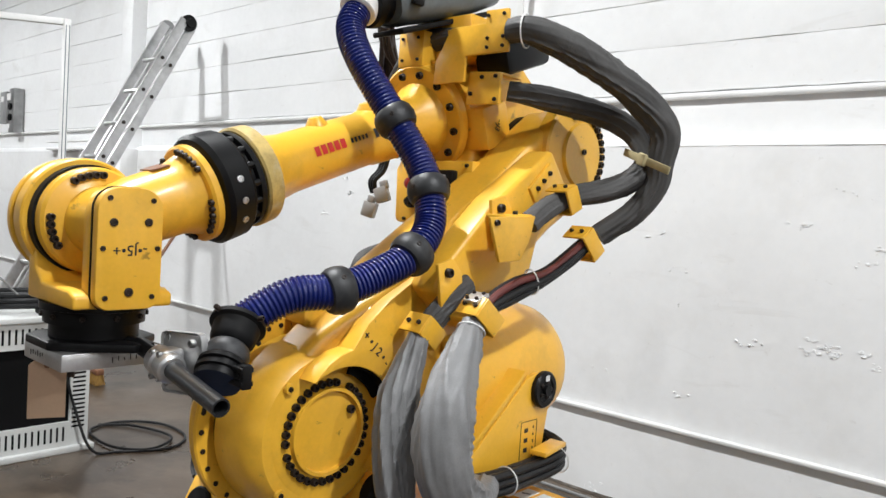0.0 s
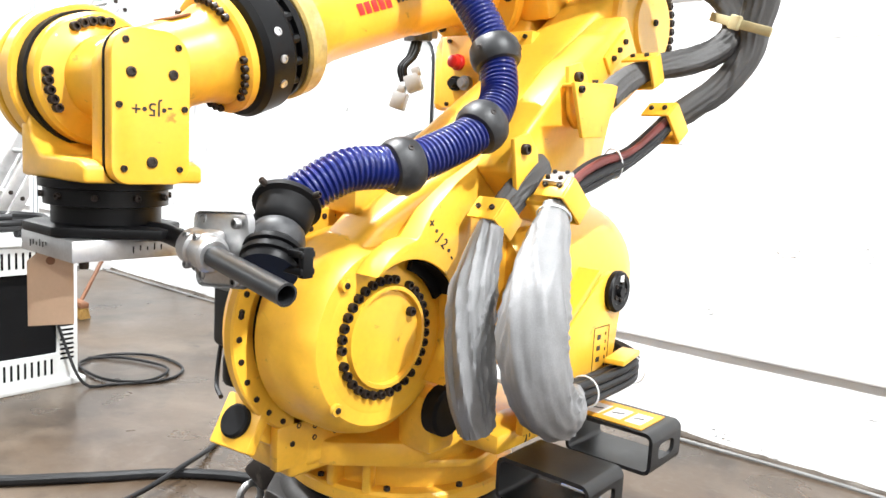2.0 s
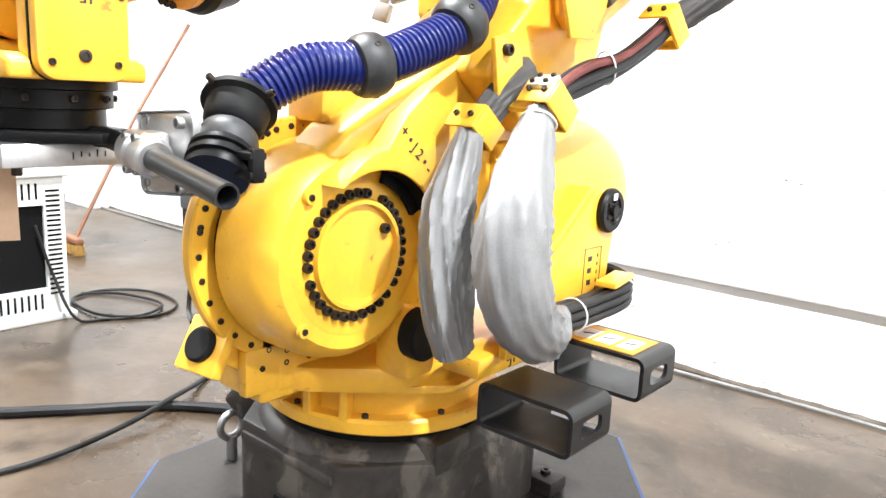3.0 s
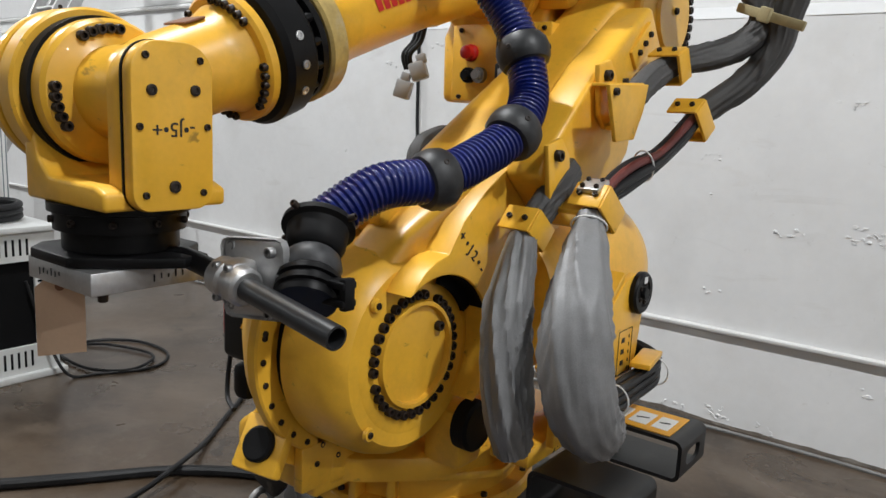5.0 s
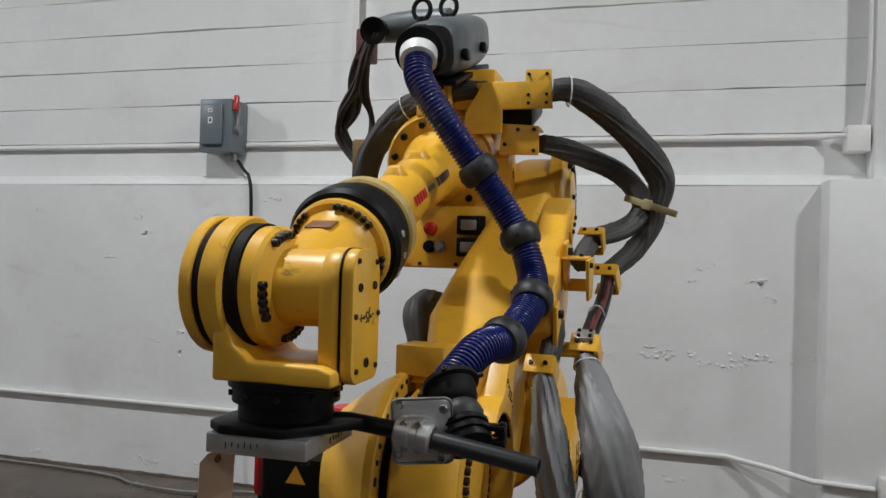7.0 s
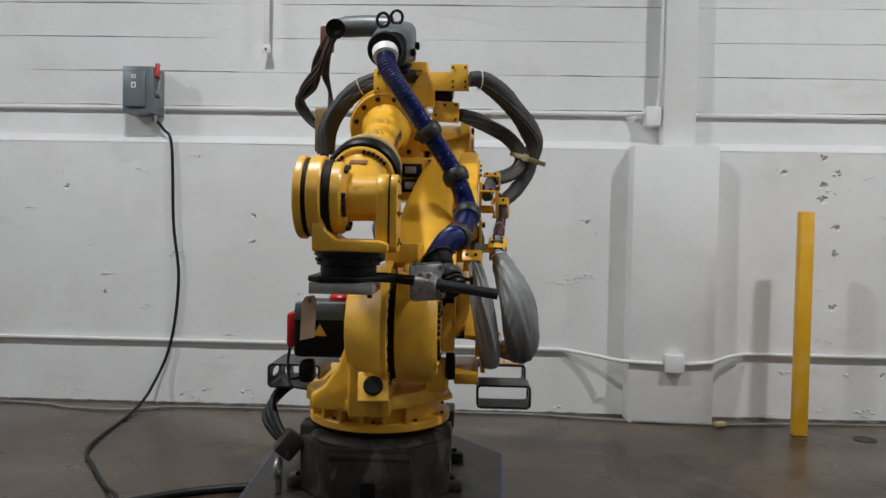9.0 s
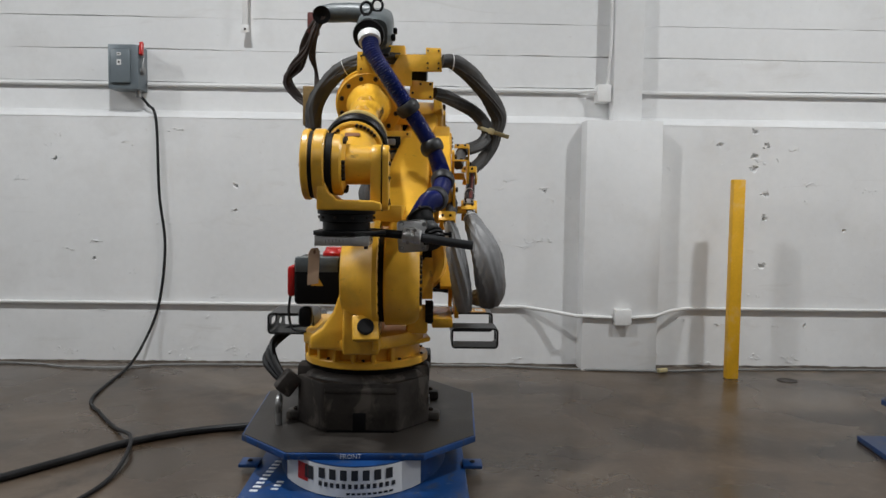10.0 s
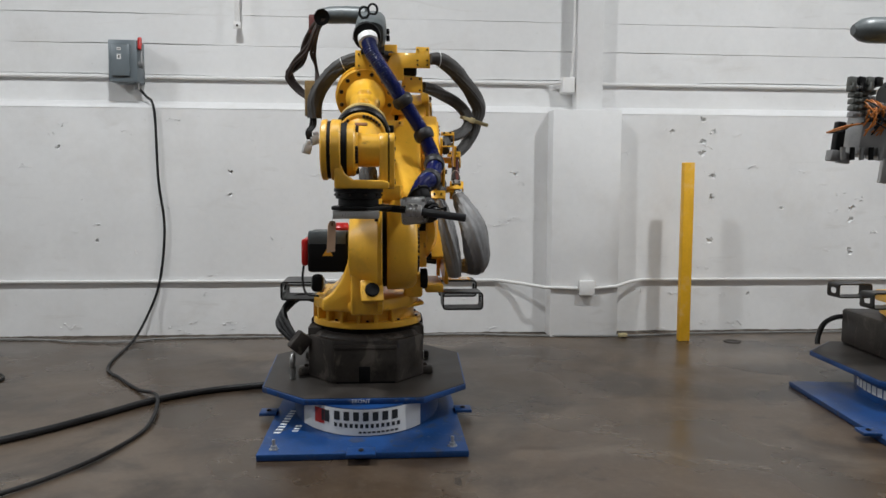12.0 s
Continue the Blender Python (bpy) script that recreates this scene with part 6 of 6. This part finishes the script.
# loose black things on the cabinet
run("cable_coil", [(-3.5 + 0.16 * math.cos(a * 0.9), 2.2 + 0.2 * math.sin(a * 0.9), ctop + 0.05 + 0.004 * a) for a in range(22)], 0.018, CABLE, "coil of black cable lying on the cabinet", "cable", step=0.03)
bm = bm_new()
box(bm, (-3.75, 1.55, ctop + 0.031), (-3.4, 1.95, ctop + 0.30), 0.02)
box(bm, (-3.70, 1.60, ctop + 0.30), (-3.45, 1.85, ctop + 0.42), 0.02)
eq = alone("instrument_case", bm, BLACK, "black instrument case on the cabinet", "case")
bm = bm_new()
for k in range(6):
    cyl(bm, (-3.398, 1.60 + k * 0.05, ctop + 0.12), (-3.385, 1.60 + k * 0.05, ctop + 0.12), 0.012, seg=10)
part("knob", bm, STEEL, eq)
bm = bm_new()
tube(bm, even([(-3.38, 1.9, ctop + 0.22), (-3.36, 2.0, ctop + 0.24), (-3.36, 2.12, ctop + 0.13), (-3.40, 2.2, ctop + 0.16)], 0.02), 0.006, 8)
part("lead", bm, GREYCABLE, eq)
# coiled cord on the floor by the cabinet
run("power_cable", [(-3.22, 2.3, 0.5), (-3.19, 2.36, 0.25), (-3.1, 2.42, 0.03), (-3.05, 2.55, 0.008), (-2.95, 2.8, 0.008), (-3.1, 2.98, 0.008), (-3.4, 2.98, 0.01), (-3.58, 2.8, 0.01), (-3.5, 2.58, 0.012), (-3.15, 2.55, 0.014), (-2.98, 2.7, 0.014), (-3.12, 2.9, 0.014), (-3.45, 2.82, 0.014), (-3.6, 2.66, 0.01)], 0.008, CABLE, "loops of thin black cord on the floor", "cord", seg=8, step=0.03)

lad = thing("ladder", (-5.32, 2.62, 0), "folded aluminium multi-position ladder leaning on the wall", "ladder")
la, lb2 = Vector((0, 2.5, 0.0)), Vector((0, 4.04, 2.92))
ld = (lb2 - la).normalized()
ln = Vector((0, -ld.z, ld.y))
for off in (0.0, -0.10):
    for x in (-5.50, -5.17):
        bm = bm_new()
        ax = x + (0.03 if off else 0)
        p, q = Vector((ax, *la.yz)) + ln * -off, Vector((ax, *lb2.yz)) + ln * -off
        mm = Matrix((Vector((1, 0, 0)), ln, ld)).transposed().to_4x4()
        mm.translation = (p + q) / 2 + Vector((0, 0, 0.0))
        boxm(bm, mm, (0.028, 0.075, (q - p).length), 0.004)
        part("rail", bm, ALU, lad)
    for k in range(9):
        c = la + ld * (0.25 + k * 0.33) + ln * -off
        bm = bm_new()
        cyl(bm, (-5.50, c.y, c.z), (-5.17, c.y, c.z), 0.018, seg=10)
        part("rung", bm, ALU, lad)
        bolt(lad, (-5.155 if not off else -5.125, c.y, c.z), (1, 0, 0), 0.016, 0.006)
for x in (-5.53, -5.14):
    bm = bm_new()
    c = lb2 + ln * 0.05
    lathe(bm, (x - 0.02, c.y, c.z), (1, 0, 0), [(0, 0.07), (0.03, 0.07), (0.034, 0.04), (0.05, 0.035)], 20)
    part("hinge", bm, BLACK if x > -5.3 else STEEL, lad, "round locking hinge")

gf = thing("machine_guard", (-4.13, 2.6, 0), "white aluminium profile guard frame standing on the floor", "frame")
bm = bm_new()
box(bm, (-4.15, 2.58, 0), (-4.11, 2.62, 2.54), 0.004)
part("post", bm, CONDUIT, gf)
bm = bm_new()
m = Matrix((Vector((-0.575, -0.818, 0)), Vector((0.818, -0.575, 0)), Vector((0, 0, 1)))).transposed().to_4x4()
m.translation = Vector((-4.13 - 0.575 * 0.62, 2.6 - 0.818 * 0.62, 2.52))
boxm(bm, m, (1.2, 0.04, 0.04), 0.004)
part("top_rail", bm, CONDUIT, gf)
bm = bm_new()
ex, ey = -4.13 - 0.575 * 1.22, 2.6 - 0.818 * 1.22
box(bm, (ex - 0.02, ey - 0.02, 0), (ex + 0.02, ey + 0.02, 2.5), 0.004)
part("post", bm, CONDUIT, gf)

for off in (-0.011, 0.011):
    bm = bm_new()
    box(bm, (-4.1098, 2.6 + off - 0.003, 0.02), (-4.1085, 2.6 + off + 0.003, 2.5))
    part("groove", bm, GREYBOX, gf, "grey groove line", angle=0)

br = thing("broom", (-4.69, 3.1, 0), "push broom with a brown wooden handle leaning on the wall", "broom")
bm = bm_new()
tube(bm, [Vector((-4.68, 3.12, 0.10)), Vector((-4.79, 3.63, 0.92)), Vector((-4.90, 4.17, 1.66))], 0.014, 10)
part("handle", bm, WOOD, br)
bm = bm_new()
boxm(bm, pose(-4.69, 3.1, 0.10, 0, 0, -4), (0.30, 0.06, 0.045), 0.012)
part("block", bm, WOOD, br)
bm = bm_new()
rg = random.Random(8)
for k in range(260):
    u, v = rg.uniform(-0.145, 0.145), rg.uniform(-0.025, 0.025)
    p = pose(-4.69, 3.1, 0.0, 0, 0, -4) @ Vector((u, v, 0.08))
    q = pose(-4.69, 3.1, 0.0, 0, 0, -4) @ Vector((u * 1.1, v * 1.5, 0.004))
    cyl(bm, p, q, 0.004, 0.002, seg=4)
tagged(part("bristles", bm, material("straw_bristles", (0.35, 0.2, 0.05), 0.8, 0, 0.3, 30, 200, 0.1), br), kind="stuff")

# meter box and low rail far along the wall
mt = thing("meter_box", (-9.95, WALL - 0.1, 2.2), "dark grey steel meter box with white labels on the wall", "meter box")
bm = bm_new()
box(bm, (-10.3, WALL - 0.16, 2.24), (-10.06, WALL - 0.004, 2.66), 0.01)
part("body", bm, STEEL, mt)
bm = bm_new()
box(bm, (-10.055, WALL - 0.13, 2.12), (-9.86, WALL - 0.004, 2.70), 0.01)
side_box = part("side_box", bm, STEEL, mt)
for x, z, w, h in ((-9.96, 2.58, 0.13, 0.09), (-10.2, 2.56, 0.1, 0.07), (-9.96, 2.2, 0.1, 0.06)):
    bars(mt, LABEL, (x, WALL - 0.164, z), (1, 0, 0), (0, 0, 1), [(0, 0, w, h)], "sticker")
for z in (2.32, 2.46):
    bm = bm_new()
    cyl(bm, (-9.96, WALL - 0.13, z), (-9.96, WALL - 0.16, z), 0.045, seg=18, edge=0.005)
    part("meter_dial", bm, DARKFILL, mt)
bm = bm_new()
box(bm, (-8.6, WALL - 0.18, 1.88), (-6.95, WALL - 0.1, 1.90), 0.003)
box(bm, (-8.6, WALL - 0.18, 1.97), (-6.95, WALL - 0.1, 1.985), 0.003)
alone("wall_rail", bm, CONDUIT, "white double rail fixed along the wall", "rail")

# ---- the second robot, only partly in view ----
M2 = pose(2.40, 1.50, 0, 0, 0, -6.6)
rs2 = riser(-0.62)
rs2.matrix_basis = M2
for ob in rs2.children:
    if ob.name.split(".")[0] in ("top_plate", "wear_surface"):
        ob.location += Vector((0.28, 0.47, 0))
    elif ob.name.split(".")[0] == "drum":
        ob.location += Vector((0.2, 0.4, 0))
tagged(rs2, "blue painted steel riser under a second robot")
for k in range(9):
    a = radians(-200 + k * 5.2)
    bm = bm_new()
    prev = None
    for q in (0, 2.2, 4.2):
        b2 = a + radians(q)
        col = [bm.verts.new((-0.62 + 0.399 * math.cos(b2), 2.07 + 0.6045 * math.sin(b2), z)) for z in (0.075, 0.125)]
        if prev:
            bm.faces.new((prev[0], col[0], col[1], prev[1]))
        prev = col
    me_ob = part("stencil", bm, WHITEINK, rs2, angle=60)
    me_ob.location += Vector((0.2, 0.4, 0))
    me_ob.data.transform(Matrix.Translation(base_of(rs2) - Vector((-0.62, 2.07, 0))))
r2 = thing("industrial_robot", (2.89, 2.25, 0.2), "second yellow robot with a wired grey gripper", "robot")


def place2(lo, hi, name, mat, parent, bevel=0.01, rot=0.0, label=""):
    bm = bm_new()
    box(bm, lo, hi, bevel)
    bmesh.ops.rotate(bm, verts=bm.verts, cent=Vector((2.89, 2.25, 0)), matrix=Matrix.Rotation(radians(-6.6), 3, "Z"))
    return part(name, bm, mat, parent, label)


place2((2.52, 1.89, 0.2), (3.23, 2.71, 0.435), "base_casting", CASTING, r2, 0.02, label="dark cast iron base")
bm = bm_new()
lathe(bm, (2.89, 2.28, 0), (0, 0, 1), [(0.40, 0.27), (0.455, 0.275), (0.457, 0.302), (0.49, 0.302), (0.495, 0.27), (0.53, 0.27)], 40)
part("turntable", bm, YELLOW, r2)
place2((2.60, 2.0, 0.53), (3.21, 2.45, 0.60), "deck", YELLOW, r2)
place2((2.79, 2.00, 0.601), (3.11, 2.50, 1.15), "shoulder_housing", YELLOW, r2, 0.05)
fork_pocket(2.425, 2.655, 2.55, 2.68, 0.53, 0.625, -1, r2)
fork_pocket(2.345, 2.575, 2.08, 2.21, 0.53, 0.63, -1, r2)
bm = bm_new()
tube(bm, even([(2.62, 2.74, 0.38), (2.52, 2.74, 0.37), (2.42, 2.70, 0.33), (2.35, 2.64, 0.25), (2.34, 2.62, 0.205)], 0.02), 0.017, 10)
part("base_cable", bm, CABLE, r2)
# arm reaching towards the gripper
bm = bm_new()
tube(bm, even([(3.0, 2.2, 1.05), (3.05, 2.05, 1.5), (3.0, 1.9, 1.9)], 0.05), lambda i, n: 0.16, 20)
part("upper_arm", bm, YELLOW, r2)
bm = bm_new()
tube(bm, [Vector((2.98, 1.85, 1.86)), Vector((2.72, 1.92, 1.80)), Vector((2.45, 1.98, 1.74))], lambda i, n: (0.13, 0.1, 0.1)[i], 24)
part("forearm", bm, YELLOW, r2)
bm = bm_new()
lathe(bm, (2.46, 1.98, 1.745), (-0.96, 0.2, -0.22), [(0, 0.11), (0.02, 0.13), (0.14, 0.13), (0.16, 0.11)], 28)
part("wrist", bm, BLACK, r2, "black wrist with a yellow mark")
bm = bm_new()
boxm(bm, pose(2.27, 1.9, 1.79, 0, 12, 0), (0.03, 0.02, 0.07), 0.004)
part("mark", bm, YELLOW, r2)
bm = bm_new()
lathe(bm, (2.215, 2.2, 2.17), (1, -0.05, 0.0), [(0, 0.03), (0.02, 0.045), (0.05, 0.065), (0.10, 0.075), (0.6, 0.08), (0.66, 0.06)], 28)
part("vacuum_unit", bm, GREYUNIT, r2, "grey moulded canister")
bm = bm_new()
cyl(bm, (2.5, 2.15, 1.85), (2.5, 2.18, 2.13), 0.04)
part("canister_post", bm, STEEL, r2)
rg = random.Random(12)
PLUG = material("pale_grey_block", (0.12, 0.125, 0.115), 0.5, 0.3, 0.2, 10, 90, 0.1)
bm = bm_new()
boxm(bm, pose(2.29, 2.0, 1.56, 0, 8, 0), (0.34, 0.16, 0.30), 0.01)
grip = part("gripper", bm, STEEL, r2, "grey steel gripper full of valves and orange leads")
for k in range(15):
    bm = bm_new()
    row, colm = k % 5, k // 5
    m = pose(2.075 + 0.052 * colm, 1.93 + 0.02 * colm, 1.795 - row * 0.036 + 0.01 * colm, 0, 8, -6)
    boxm(bm, m, (0.048, 0.07, 0.028), 0.003)
    boxm(bm, m @ Matrix.Translation((-0.012, -0.04, 0)), (0.012, 0.012, 0.014), 0.002)
    boxm(bm, m @ Matrix.Translation((0.01, -0.038, 0.002)), (0.016, 0.008, 0.016), 0.002)
    part("valve_block", bm, PLUG if k % 4 else STEEL, grip)
for k in range(2):
    bm = bm_new()
    boxm(bm, pose(1.975 + k * 0.06, 1.95, 1.425 - k * 0.012, 0, 8, 0), (0.055, 0.06, 0.06), 0.006)
    part("jaw", bm, STEEL, grip)
bm = bm_new()
boxm(bm, pose(2.015, 1.97, 1.53, 0, 6, 0), (0.05, 0.05, 0.17), 0.008)
part("slide", bm, BLACK, grip)
for k in range(38):
    p = Vector((2.13 + rg.uniform(-0.03, 0.2), 1.89, 1.68 + rg.uniform(-0.06, 0.06)))
    q = Vector((2.12 + rg.uniform(-0.05, 0.2), 1.88, 1.57 + rg.uniform(-0.05, 0.06)))
    mid = (p + q) / 2 + Vector((rg.uniform(-0.02, 0.06), -0.04, rg.uniform(-0.02, 0.03)))
    bm = bm_new()
    tube(bm, even([p, mid, q], 0.012), 0.0042, 6)
    part("lead", bm, ORANGE if k % 3 else CABLE, grip)
for k in range(3):
    bm = bm_new()
    tube(bm, even([(2.05 + 0.03 * k, 1.90, 1.60), (1.985, 1.88, 1.56 + 0.01 * k), (1.905 - 0.01 * k, 1.88, 1.545)], 0.012), 0.005, 7)
    part("lead", bm, ORANGE if k else CABLE, grip)
bm = bm_new()
for k in range(3):
    boxm(bm, pose(2.30 + 0.085 * k, 1.95, 1.38 - 0.02 * k, 0, 8, 0), (0.075, 0.03, 0.22), 0.004)
part("side_shield", bm, ALU, grip)

for k in range(7):
    bm = bm_new()
    boxm(bm, pose(2.04 + 0.05 * (k % 4), 1.91, 1.83 - 0.03 * (k // 4), 0, 8, 4 * k), (0.036, 0.04, 0.05), 0.004)
    part("sensor_block", bm, BLACK if k % 2 else PLUG, grip)
for k in range(5):
    bm = bm_new()
    cyl(bm, (2.0 + 0.055 * k, 1.90, 1.47), (2.0 + 0.055 * k, 1.90, 1.40), 0.014, seg=10)
    part("fitting", bm, BLACK if k % 2 else STEEL, grip)
